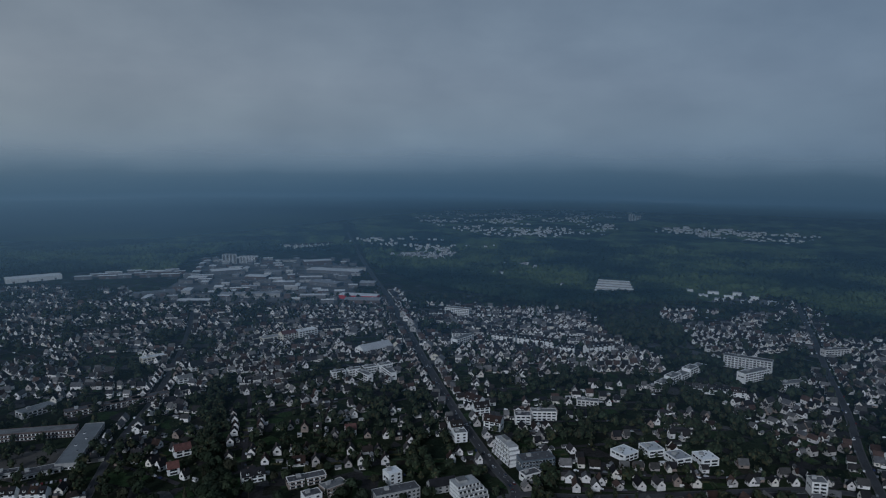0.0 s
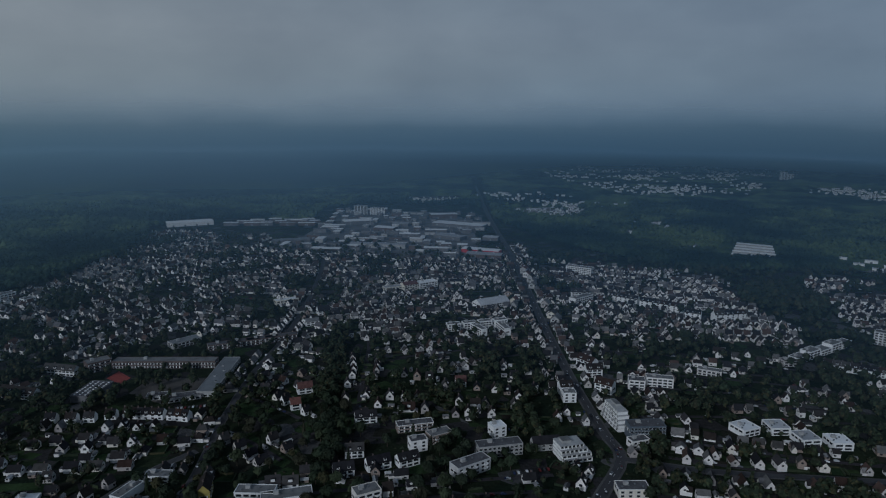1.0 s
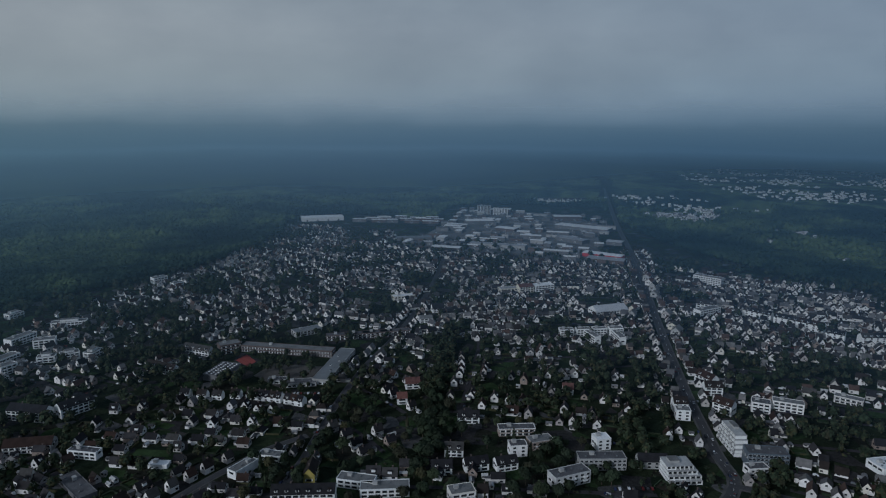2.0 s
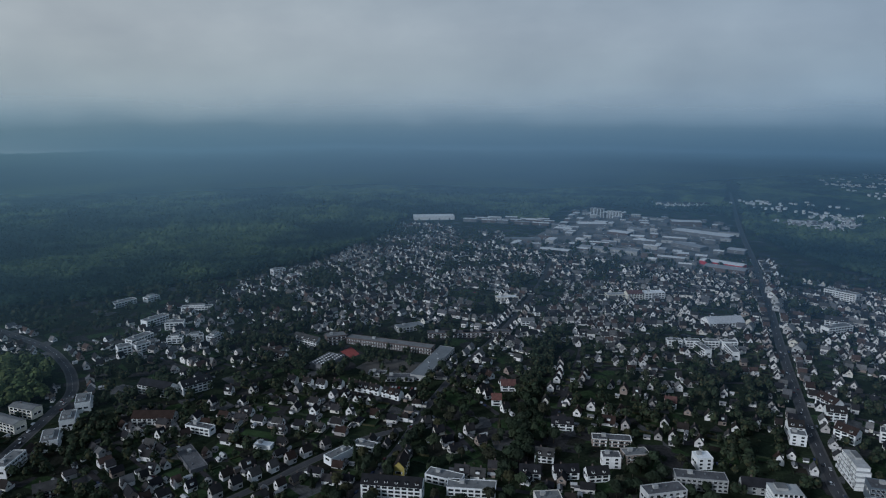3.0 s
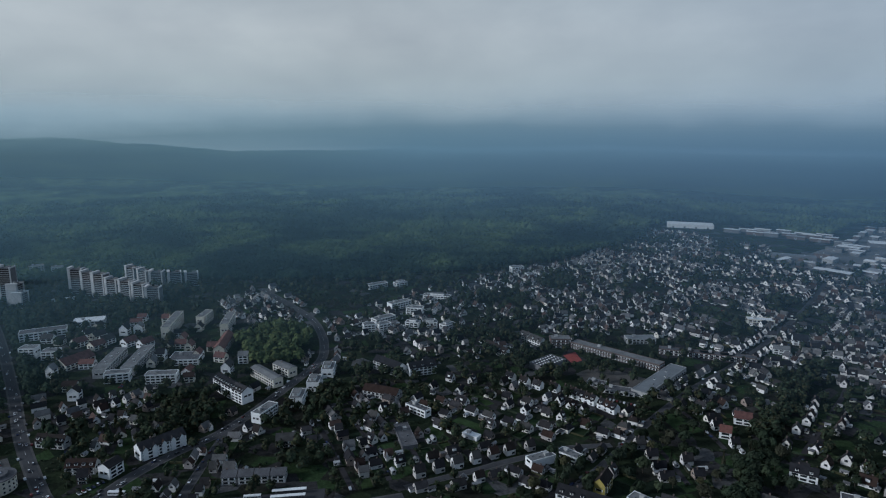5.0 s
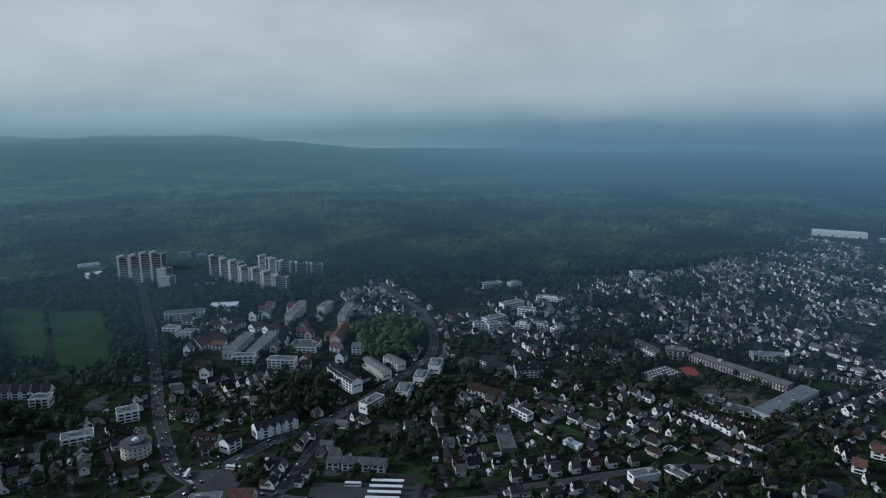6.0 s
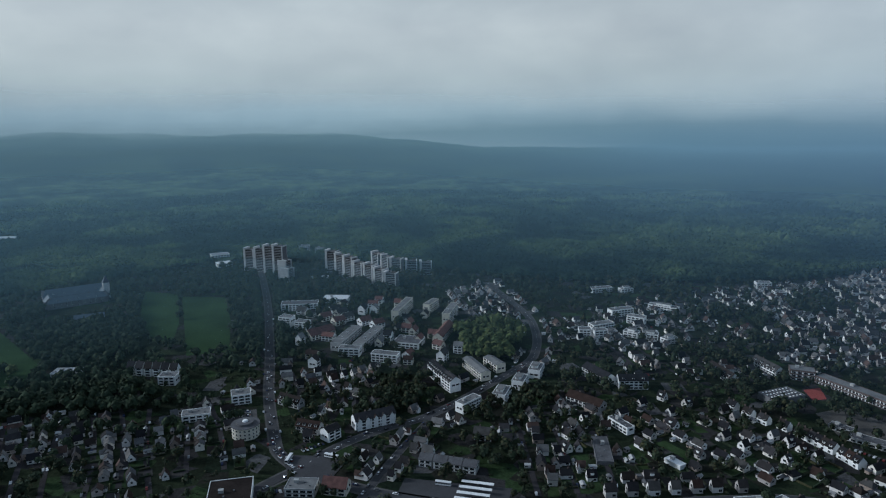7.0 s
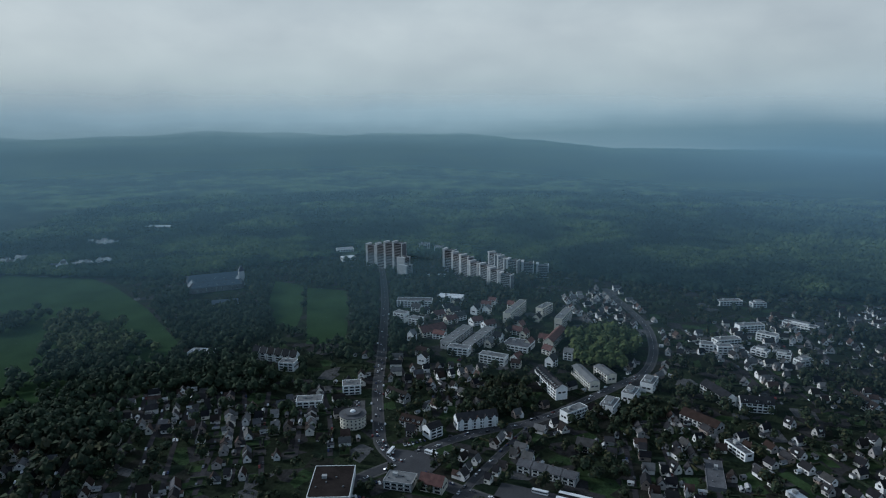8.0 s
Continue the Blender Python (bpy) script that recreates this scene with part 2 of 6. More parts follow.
def woods_surface(name, crown):
    """The forest in uneven greens and broad stands; crown: the colour goes by the single spray, else by a cell a few metres wide."""
    m = bpy.data.materials.new(name)
    m.use_nodes = True
    t = m.node_tree
    b = t.nodes["Principled BSDF"]
    where = t.nodes.new("ShaderNodeNewGeometry")
    crowns = node(t, "ShaderNodeTexVoronoi", Scale=0.07)
    stands = node(t, "ShaderNodeTexNoise", Scale=0.0038, Detail=3.0, Roughness=0.55)
    grain = node(t, "ShaderNodeTexNoise", Scale=0.2, Detail=4.0, Roughness=0.6)
    groves = node(t, "ShaderNodeTexNoise", Scale=0.016, Detail=3.0, Roughness=0.55)
    for n in (crowns, stands, grain, groves):
        t.links.new(where.outputs["Position"], n.inputs["Vector"])
    pick = t.nodes.new("ShaderNodeSeparateColor")
    t.links.new(crowns.outputs["Color"], pick.inputs[0])
    one = ramp_of(t, [(0.0, (0.041, 0.064, 0.046)), (0.5, (0.046, 0.071, 0.050)), (1.0, (0.053, 0.079, 0.054))])
    t.links.new(where.outputs["Random Per Island"] if crown else pick.outputs[0], one.inputs[0])
    wide = ramp_of(t, [(0.38, (0.26, 0.34, 0.44)), (0.45, (0.52, 0.60, 0.68)), (0.51, (1.02, 1.04, 0.95)), (0.57, (1.95, 1.80, 1.22)), (0.68, (1.45, 1.40, 1.06))])
    t.links.new(stands.outputs[0], wide.inputs[0])
    fleck = ramp_of(t, [(0.3, (0.9, 0.9, 0.9)), (0.7, (1.1, 1.1, 1.1))])
    tuft = ramp_of(t, [(0.34, (0.58, 0.63, 0.68)), (0.66, (1.42, 1.36, 1.16))])
    t.links.new(groves.outputs[0], tuft.inputs[0])
    t.links.new(grain.outputs[0], fleck.inputs[0])
    c = mix_of(t, "MULTIPLY", 1.0, mix_of(t, "MULTIPLY", 1.0, mix_of(t, "MULTIPLY", 1.0, one.outputs[0], tuft.outputs[0]), wide.outputs[0]), fleck.outputs[0])
    t.links.new(c, b.inputs["Base Color"])
    b.inputs["Roughness"].default_value = 0.9
    b.inputs["Specular IOR Level"].default_value = 0.04
    if crown:
        return m
    k = node(t, "ShaderNodeBump", Strength=0.55, Distance=4.0)
    t.links.new(math_of(t, "SUBTRACT", 1.0, crowns.outputs["Distance"]), k.inputs["Height"])
    t.links.new(k.outputs[0], b.inputs["Normal"])
    return m


woods_mat = woods_surface("forest_canopy", False)
woods_leaf_mat = woods_surface("forest_leaves", True)


def haze_surface():
    """Distance haze painted on one sheet over the woods: clear near the town, thick and paler towards the horizon,
    thinning out above it; clearer over the town in the north.
    """
    m = bpy.data.materials.new("painted_haze")
    m.use_nodes = True
    t = m.node_tree
    t.nodes.clear()
    grey = lambda v: (v, v, v)

    def curve(source, stops):
        r = ramp_of(t, [(at, grey(v) if isinstance(v, float) else v) for at, v in stops])
        t.links.new(source, r.inputs[0])
        return r.outputs[0]

    where = t.nodes.new("ShaderNodeNewGeometry")
    flat = t.nodes.new("ShaderNodeVectorMath")
    flat.operation = "MULTIPLY"
    flat.inputs[1].default_value = (1, 1, 0)
    t.links.new(where.outputs["Position"], flat.inputs[0])
    reach = t.nodes.new("ShaderNodeVectorMath")
    reach.operation = "LENGTH"
    t.links.new(flat.outputs[0], reach.inputs[0])
    wisps = node(t, "ShaderNodeTexNoise", Scale=0.0016, Detail=4.0)
    t.links.new(where.outputs["Position"], wisps.inputs["Vector"])
    drift = math_of(t, "MULTIPLY_ADD", wisps.outputs[0], 300.0)
    t.nodes[-1].inputs[2].default_value = -150.0
    s = math_of(t, "DIVIDE", math_of(t, "ADD", reach.outputs["Value"], drift), 4850.0)
    bearing = t.nodes.new("ShaderNodeVectorMath")
    bearing.operation = "NORMALIZE"
    t.links.new(flat.outputs[0], bearing.inputs[0])
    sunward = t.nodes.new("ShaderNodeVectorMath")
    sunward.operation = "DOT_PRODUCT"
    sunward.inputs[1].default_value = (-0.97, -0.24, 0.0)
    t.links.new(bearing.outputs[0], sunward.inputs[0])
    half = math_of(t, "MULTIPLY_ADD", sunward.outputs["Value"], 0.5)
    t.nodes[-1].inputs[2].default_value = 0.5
    # how opaque the painted haze is, along the bank and by the bearing
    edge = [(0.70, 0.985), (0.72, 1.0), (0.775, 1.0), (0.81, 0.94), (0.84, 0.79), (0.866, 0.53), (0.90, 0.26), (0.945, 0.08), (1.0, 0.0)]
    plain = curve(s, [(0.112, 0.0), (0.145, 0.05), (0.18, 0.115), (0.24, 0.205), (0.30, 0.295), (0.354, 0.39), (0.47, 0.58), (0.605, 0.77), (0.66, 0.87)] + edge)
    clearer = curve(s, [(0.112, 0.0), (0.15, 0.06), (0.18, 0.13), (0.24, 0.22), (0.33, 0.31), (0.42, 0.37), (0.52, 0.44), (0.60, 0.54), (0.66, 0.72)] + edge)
    thinned = math_of(t, "POWER", plain, math_of(t, "MULTIPLY", curve(half, [(0.50, 0.52), (0.74, 0.60)]), 2.0))
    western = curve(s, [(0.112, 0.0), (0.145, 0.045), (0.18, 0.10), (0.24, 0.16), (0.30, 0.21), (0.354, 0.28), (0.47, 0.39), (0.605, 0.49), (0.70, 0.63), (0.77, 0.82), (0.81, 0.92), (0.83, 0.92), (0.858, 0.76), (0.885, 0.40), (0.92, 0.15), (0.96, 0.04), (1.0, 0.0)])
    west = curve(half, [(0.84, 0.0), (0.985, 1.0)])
    dense = mix_of(t, "MIX", west, mix_of(t, "MIX", curve(half, [(0.36, 1.0), (0.58, 0.0)]), thinned, clearer), western)
    # its painted colour: blue over the plain, paler towards the sky, warmer sunward
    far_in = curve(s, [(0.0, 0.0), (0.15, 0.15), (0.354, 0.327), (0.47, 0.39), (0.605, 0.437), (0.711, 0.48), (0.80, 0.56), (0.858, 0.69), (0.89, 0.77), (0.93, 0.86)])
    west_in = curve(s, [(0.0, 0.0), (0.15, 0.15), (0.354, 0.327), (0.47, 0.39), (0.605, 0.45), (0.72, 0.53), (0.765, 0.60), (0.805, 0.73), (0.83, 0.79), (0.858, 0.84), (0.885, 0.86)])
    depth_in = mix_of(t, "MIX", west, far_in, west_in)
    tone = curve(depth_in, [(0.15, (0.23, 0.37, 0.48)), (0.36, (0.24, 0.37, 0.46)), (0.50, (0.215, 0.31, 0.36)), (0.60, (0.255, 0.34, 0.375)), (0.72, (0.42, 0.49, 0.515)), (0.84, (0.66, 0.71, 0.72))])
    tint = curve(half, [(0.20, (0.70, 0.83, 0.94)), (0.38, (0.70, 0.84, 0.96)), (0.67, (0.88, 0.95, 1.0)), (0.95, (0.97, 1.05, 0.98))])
    # the sunward side is painted brighter by its bearing
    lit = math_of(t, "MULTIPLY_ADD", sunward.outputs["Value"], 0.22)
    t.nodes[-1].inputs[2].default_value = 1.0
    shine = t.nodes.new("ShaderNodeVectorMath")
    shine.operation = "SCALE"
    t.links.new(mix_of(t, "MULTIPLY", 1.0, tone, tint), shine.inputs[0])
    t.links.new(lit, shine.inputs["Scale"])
    # diffuse colour blended over transparency stands in for distance haze
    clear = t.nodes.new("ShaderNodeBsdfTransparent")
    haze_paint = t.nodes.new("ShaderNodeBsdfDiffuse")
    t.links.new(shine.outputs[0], haze_paint.inputs[0])
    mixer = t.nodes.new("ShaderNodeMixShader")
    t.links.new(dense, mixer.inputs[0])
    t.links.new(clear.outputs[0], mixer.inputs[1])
    t.links.new(haze_paint.outputs[0], mixer.inputs[2])
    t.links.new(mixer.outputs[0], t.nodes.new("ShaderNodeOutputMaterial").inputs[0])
    return m


haze_mat = haze_surface()


# ---- building blocks ----
class Shape:
    """Gathers faces into one mesh; material slots by number."""

    def __init__(self):
        self.v, self.f, self.m = [], [], []

    def face(self, *points, slot=0):
        n = len(self.v)
        self.v += points
        self.f.append(tuple(range(n, n + len(points))))
        self.m.append(slot)
        return self

    def solid(self, lower, upper, slot=0):
        """A closed solid between two rings of as many points."""
        n, k = len(self.v), len(lower)
        self.v += list(lower) + list(upper)
        self.f += [tuple(range(n + k - 1, n - 1, -1)), tuple(range(n + k, n + 2 * k))]
        self.f += [(n + i, n + (i + 1) % k, n + k + (i + 1) % k, n + k + i) for i in range(k)]
        self.m += [slot] * (k + 2)
        return self

    def box(self, x, y, z, lx, ly, h, turn=0.0, slot=0):
        c, s = math.cos(turn), math.sin(turn)
        ring = [(x + c * u * lx / 2 - s * w * ly / 2, y + s * u * lx / 2 + c * w * ly / 2) for u, w in ((-1, -1), (1, -1), (1, 1), (-1, 1))]
        return self.solid([(*p, z) for p in ring], [(*p, z + h) for p in ring], slot)

    def gable_body(self, l, w, eaves, ridge, slot=0, at=None):
        """Walls with two gables, the ridge along x."""
        p = at or (lambda *q: q)
        x, y = l / 2, w / 2
        n = len(self.v)
        self.v += [p(*q) for q in ((-x, -y, -0.3), (x, -y, -0.3), (x, y, -0.3), (-x, y, -0.3), (-x, -y, eaves), (x, -y, eaves), (x, y, eaves), (-x, y, eaves), (-x, 0, ridge), (x, 0, ridge))]
        faces = [(0, 1, 5, 4), (2, 3, 7, 6), (1, 2, 6, 9, 5), (3, 0, 4, 8, 7), (4, 5, 9, 8), (6, 7, 8, 9), (3, 2, 1, 0)]
        self.f += [tuple(n + i for i in q) for q in faces]
        self.m += [slot] * len(faces)
        return self

    def gable_roof(self, l, w, eaves, ridge, over=0.45, thick=0.28, slot=0, at=None, hip=0.0):
        """Two thick roof slopes that meet on the ridge, with eaves past the walls; hip draws the ridge's ends in."""
        p = at or (lambda *q: q)
        x, y, fall = l / 2 + over * 0.7, w / 2 + over, over * (ridge - eaves) / (w / 2)
        for side in (-1, 1):
            low = [(-x, side * y, eaves - fall + 0.06), (x, side * y, eaves - fall + 0.06), (x - hip, 0, ridge + 0.06), (-x + hip, 0, ridge + 0.06)]
            self.solid([p(*q) for q in low], [p(q[0], q[1], q[2] + thick) for q in low], slot)
        if hip:
            for side in (-1, 1):
                low = [(side * x, -y, eaves - fall + 0.06), (side * x, y, eaves - fall + 0.06), (side * (x - hip), 0, ridge + 0.06)]
                self.solid([p(*q) for q in low], [p(q[0], q[1], q[2] + thick) for q in low], slot)
        return self

    def mesh(self, name, *materials):
        data = bpy.data.meshes.new(name)
        data.from_pydata(self.v, [], self.f)
        for m in materials:
            data.materials.append(m)
        if len(materials) > 1:
            data.polygons.foreach_set("material_index", self.m)
        return data


def part(name, data, parent, m=None, label=""):
    ob = new(name, data)
    ob.parent = parent
    if m is not None:
        ob.matrix_local = m
    return tagged(ob, label) if label else ob


def stuff(name, data, label, category, parent=None):
    ob = new(name, data)
    ob.parent = parent
    return tagged(ob, label, category, kind="stuff")


def lerp(a, b, s):
    return (a[0] + (b[0] - a[0]) * s, a[1] + (b[1] - a[1]) * s)


def inside(x, y, ring):
    hit, j = False, len(ring) - 1
    for i, (px, py) in enumerate(ring):
        qx, qy = ring[j]
        if (py > y) != (qy > y) and x < (qx - px) * (y - py) / (qy - py) + px:
            hit = not hit
        j = i
    return hit


def off_line(x, y, line):
    best = 1e9
    for (ax, ay), (bx, by) in zip(line, line[1:]):
        dx, dy = bx - ax, by - ay
        s = max(0, min(1, ((x - ax) * dx + (y - ay) * dy) / (dx * dx + dy * dy)))
        best = min(best, math.hypot(x - ax - s * dx, y - ay - s * dy))
    return best


# what already stands where, on a coarse grid
TAKEN, CELL = {}, 24.0


def take(x, y, r):
    TAKEN.setdefault((int(x // CELL), int(y // CELL)), []).append((x, y, r))


def clash(x, y, r):
    cx, cy = int(x // CELL), int(y // CELL)
    return any(math.hypot(x - u, y - w) < r + q for i in (-1, 0, 1) for j in (-1, 0, 1) for u, w, q in TAKEN.get((cx + i, cy + j), ()))


def take_bar(a, b, width):
    """Reserve a long footprint whose near side runs from a to b."""
    length = math.dist(a, b)
    nx, ny = -(b[1] - a[1]) / length, (b[0] - a[0]) / length
    n = max(1, round(length / 9))
    rows = max(1, round(width / 12))
    for i in range(n):
        for j in range(rows):
            p, d = lerp(a, b, (i + 0.5) / n), width * (j + 0.5) / rows
            take(p[0] + nx * d, p[1] + ny * d, max(width / rows, 9) * 0.55)


# ---- ground, far hills and the painted haze sheet ----
FAR = 4850.0
rings = [0.0] + [120 * 1.18 ** k for k in range(23)]
rings = [r for r in rings if r < FAR - 60] + [FAR]


def hill(x, y):
    """A wooded ridge to the west and south-west, far off."""
    r, a = math.hypot(x, y), math.degrees(math.atan2(-x, y))
    if r < 2600:
        return 0.0
    s = min(1, (r - 2600) / 1900)
    across = max(0.0, 1 - abs((a - 108) / 36) ** 3) if abs(a - 108) < 36 else 0.0
    low = 10 + 5 * math.sin(a * 0.13 + 1) + 3 * math.sin(a * 0.37)
    return s * s * (3 - 2 * s) * max(low, across * (128 + 14 * math.sin(a * 0.31) + 7 * math.sin(a * 0.83)))


g = Shape()
steps = 120
for r in rings[1:]:
    g.v += [(r * math.sin(k * math.tau / steps), r * math.cos(k * math.tau / steps), 0.0) for k in range(steps)]
g.v = [(x, y, hill(x, y)) for x, y, z in g.v] + [(0, 0, 0)]
last = len(g.v) - 1
g.f = [(last, (k + 1) % steps, k) for k in range(steps)]
for i in range(len(rings) - 2):
    g.f += [(i * steps + k, i * steps + (k + 1) % steps, (i + 1) * steps + (k + 1) % steps, (i + 1) * steps + k) for k in range(steps)]
tagged(new("ground", g.mesh("ground", ground_mat)), "flat ground of gardens, lawns and yards", "ground", kind="structure")


def bank(r):
    """Height of the sheet that carries the painted haze: low over the plain, rising behind it."""
    return 24 + 24 * max(0.0, min(1.0, (r - 1300) / 1300)) + 34 * max(0.0, min(1.0, (r - 2600) / 700)) + 640 * (max(0.0, r - 2900) / 1950) ** 2.6


# thin surface added over the woods to carry the painted haze
haze_sheet, spokes, shells = Shape(), 120, 80
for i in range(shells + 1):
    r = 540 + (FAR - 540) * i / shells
    haze_sheet.v += [(r * math.sin(k * math.tau / spokes), r * math.cos(k * math.tau / spokes), bank(r)) for k in range(spokes)]
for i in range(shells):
    haze_sheet.f += [(i * spokes + k, i * spokes + (k + 1) % spokes, (i + 1) * spokes + (k + 1) % spokes, (i + 1) * spokes + k) for k in range(spokes)]
tagged(new("backdrop_haze", haze_sheet.mesh("backdrop_haze", haze_mat)), "sheet painted as blue-grey haze over the far woods", "haze", kind="structure")

# ---- roads ----
MAIN = [(22, 330), (30, 385), (42, 435), (60, 495), (48, 538), (24, 632), (1, 737), (-22, 847), (-51, 996), (-83, 1155), (-123, 1345), (-197, 1670), (-302, 2181), (-478, 3076)]
CURVED = [(-405, 62), (-434, 95), (-455, 135), (-466, 167), (-478, 189), (-495, 213), (-521, 246), (-550, 282), (-579, 315), (-619, 337), (-664, 353), (-730, 367), (-815, 367), (-917, 363)]
WEST = [(-405, 62), (-430, 48), (-456, 43), (-550, 35), (-642, 33), (-814, 26), (-933, 18), (-1080, 4)]
SOUTH = [(-405, 62), (-385, 35), (-362, 15), (-330, -12), (-280, -60)]
BUSWAY = [(-405, 62), (-375, 95), (-345, 140), (-318, 200), (-300, 255)]
SCHOOL = [(-205, 255), (-222, 300), (-237, 345), (-250, 398), (-264, 443), (-281, 498), (-303, 590), (-318, 690), (-342, 800), (-385, 960), (-440, 1130)]
LINK = [(-352, 104), (-372, 116), (-404, 136), (-434, 156), (-469, 181)]
SUBURB = [(-310, 262), (-306, 290), (-301, 318), (-298, 344), (-292, 376), (-286, 402), (-270, 434)]
EAST = [(330, 430), (380, 560), (438, 679), (497, 817), (574, 986), (622, 1098), (690, 1250)]
CROSS = [(60, 495), (130, 490), (230, 500), (310, 505), (380, 480)]
LANES = []


def strip(line, width, lift, name, material, label, side=0.0):
    s, pts = Shape(), [Vector((*p, 0)) for p in line]
    left, right = [], []
    for i, p in enumerate(pts):
        d = (pts[min(i + 1, len(pts) - 1)] - pts[max(i - 1, 0)]).normalized()
        n = Vector((-d.y, d.x, 0))
        left.append(p + n * (side + width / 2))
        right.append(p + n * (side - width / 2))
    for i in range(len(pts) - 1):
        ring = [right[i], right[i + 1], left[i + 1], left[i]]
        s.solid([(q.x, q.y, -0.4) for q in ring], [(q.x, q.y, lift) for q in ring])
    return tagged(new(name, s.mesh(name, material)), label, name, kind="structure")


def smooth(line, n=4):
    """Round the bends of a line of points."""
    out = []
    for i in range(len(line) - 1):
        p0, p1, p2, p3 = (Vector(line[max(0, min(len(line) - 1, i + k))]) for k in (-1, 0, 1, 2))
        for k in range(n):
            t = k / n
            q = 0.5 * (2 * p1 + (p2 - p0) * t + (2 * p0 - 5 * p1 + 4 * p2 - p3) * t * t + (3 * p1 - p0 - 3 * p2 + p3) * t ** 3)
            out.append((q.x, q.y))
    return out + [line[-1]]


ROADS = []
for line, width, walkside in ((MAIN, 7.5, 1.7), (CURVED, 8, 1.6), (WEST, 8, 1.6), (SOUTH, 9, 2.2), (BUSWAY, 9, 2.2), (SCHOOL, 5.5, 0.9), (SUBURB, 5, 1.2), (EAST, 6, 1.2), (CROSS, 6, 1.4), (LINK, 5.5, 1.0)):
    path = smooth(line)
    k = len(ROADS)
    strip(path, width + 2 * walkside, 0.06 + 0.01 * k, "pavement", paving_mat, "grey paved footway along the road")
    strip(path, width, 0.20 + 0.012 * k, "road", asphalt_mat, "dark grey asphalt road between pavements")
    ROADS.append((path, width + 2 * walkside))
for line, width in ((MAIN, 9), (WEST, 9), (CURVED, 10)):
    s = Shape()
    path = [p for p in smooth(line, 12) if p[1] < 1300]
    for a, b in list(zip(path, path[1:]))[::2]:
        d = math.dist(a, b)
        s.box(*lerp(a, b, 0.5), 0.36, min(d * 0.6, 5), 0.22, 0.02, math.atan2(b[1] - a[1], b[0] - a[0]))
    stuff("lane_marking", s.mesh("lane_marking", mark_mat), "broken white lane line on the asphalt", "road marking")


def plot(name, ring, lift, material, label, category):
    s = Shape().solid([(*p, -0.4) for p in ring], [(*p, lift) for p in ring])
    return tagged(new(name, s.mesh(name, material)), label, category, kind="structure")


JUNCTION = [(-428, 56), (-412, 52), (-392, 56), (-382, 70), (-386, 86), (-402, 96), (-420, 82)]
plot("road", JUNCTION, 0.33, asphalt_mat, "wide asphalt junction of several roads", "road")
FIELD_A = [(-945, -105), (-924, -40), (-800, -22), (-685, -14), (-682, -60), (-800, -80)]
FIELD_B = [(-990, -165), (-960, -112), (-810, -88), (-740, -84), (-745, -110), (-870, -150)]
MEADOW = [(-1050, -640), (-1020, -480), (-971, -422), (-839, -313), (-683, -209), (-600, -205), (-540, -255), (-500, -300), (-470, -420), (-500, -700)]
COURT = [(-441, 547), (-441, 566), (-418, 553), (-418, 538)]
YARD = [(-398, 556), (-338, 572), (-322, 528), (-350, 505), (-395, 520)]
BUS_YARD = [(-374, 140), (-352, 130), (-316, 200), (-342, 214)]
ROUND_YARD = [(-520, 8), (-521, 25), (-492, 28), (-490, 11)]
for ring in (FIELD_A, FIELD_B, MEADOW):
    plot("ground_meadow", ring, 0.12, meadow_mat, "mown green meadow edged by trees", "meadow")
plot("ground_yard", YARD, 0.10, yard_mat, "sandy paved school yard", "yard")
plot("ground_court", COURT, 0.16, red_court_mat, "red sports court beside the school", "sports court")
plot("ground_bus_yard", BUS_YARD, 0.10, asphalt_mat, "asphalt bus yard", "yard")
plot("ground_car_park", ROUND_YARD, 0.14, paving_mat, "pale paved car park", "car park")
FORECOURT = [(-918, -285), (-952, -203), (-885, -172), (-842, -254)]
OPEN = [FORECOURT, FIELD_A, FIELD_B, MEADOW, COURT, YARD, BUS_YARD, ROUND_YARD, JUNCTION]
TOWN = [(-450, -620), (-1050, -660), (-1000, -340), (-1110, -200), (-1180, -60), (-1150, 80), (-1060, 240), (-985, 330), (-925, 420), (-880, 500), (-850, 610), (-812, 742), (-804, 933), (-862, 1200), (-960, 1340), (-930, 1490), (-640, 1560), (-690, 1760), (-640, 1890), (-280, 1930), (-190, 1690), (-90, 1480), (43, 1325), (127, 1243), (281, 1200), (395, 1228), (500, 1240), (590, 1290), (690, 1290), (680, 1150), (737, 1066), (900, 990), (900, 300), (300, -500)]
COPSE = [(250, 980), (300, 960), (372, 975), (370, 1040), (350, 1100), (290, 1085)]
YELLOW = [(-690, 258), (-600, 250), (-580, 290), (-612, 308), (-664, 338), (-715, 318)]
BELT = [(-150, 400), (-166, 452), (-208, 552), (-244, 675), (-262, 740)]


def road_near(x, y, r):
    return any(off_line(x, y, p) < w / 2 + r for p, w in ROADS if min(q[0] for q in p) - 40 < x < max(q[0] for q in p) + 40)


# ---- houses ----
def glazing(name, w, h):
    s = Shape()
    s.box(0, 0, -h / 2 - 0.08, w + 0.2, 0.10, h + 0.16, slot=0)
    s.box(0, -0.03, -h / 2, w, 0.10, h, slot=1)
    return s.mesh(name, white_mat, glass_mat)


WINDOW, WIDE = glazing("window", 1.3, 1.5), glazing("window", 2.3, 1.6)


def facade_pose(x, y, z, angle):
    """A part that faces outwards on a wall; angle is the way it looks, in degrees from -y."""
    return pose(x, y, z, 0, 0, angle)


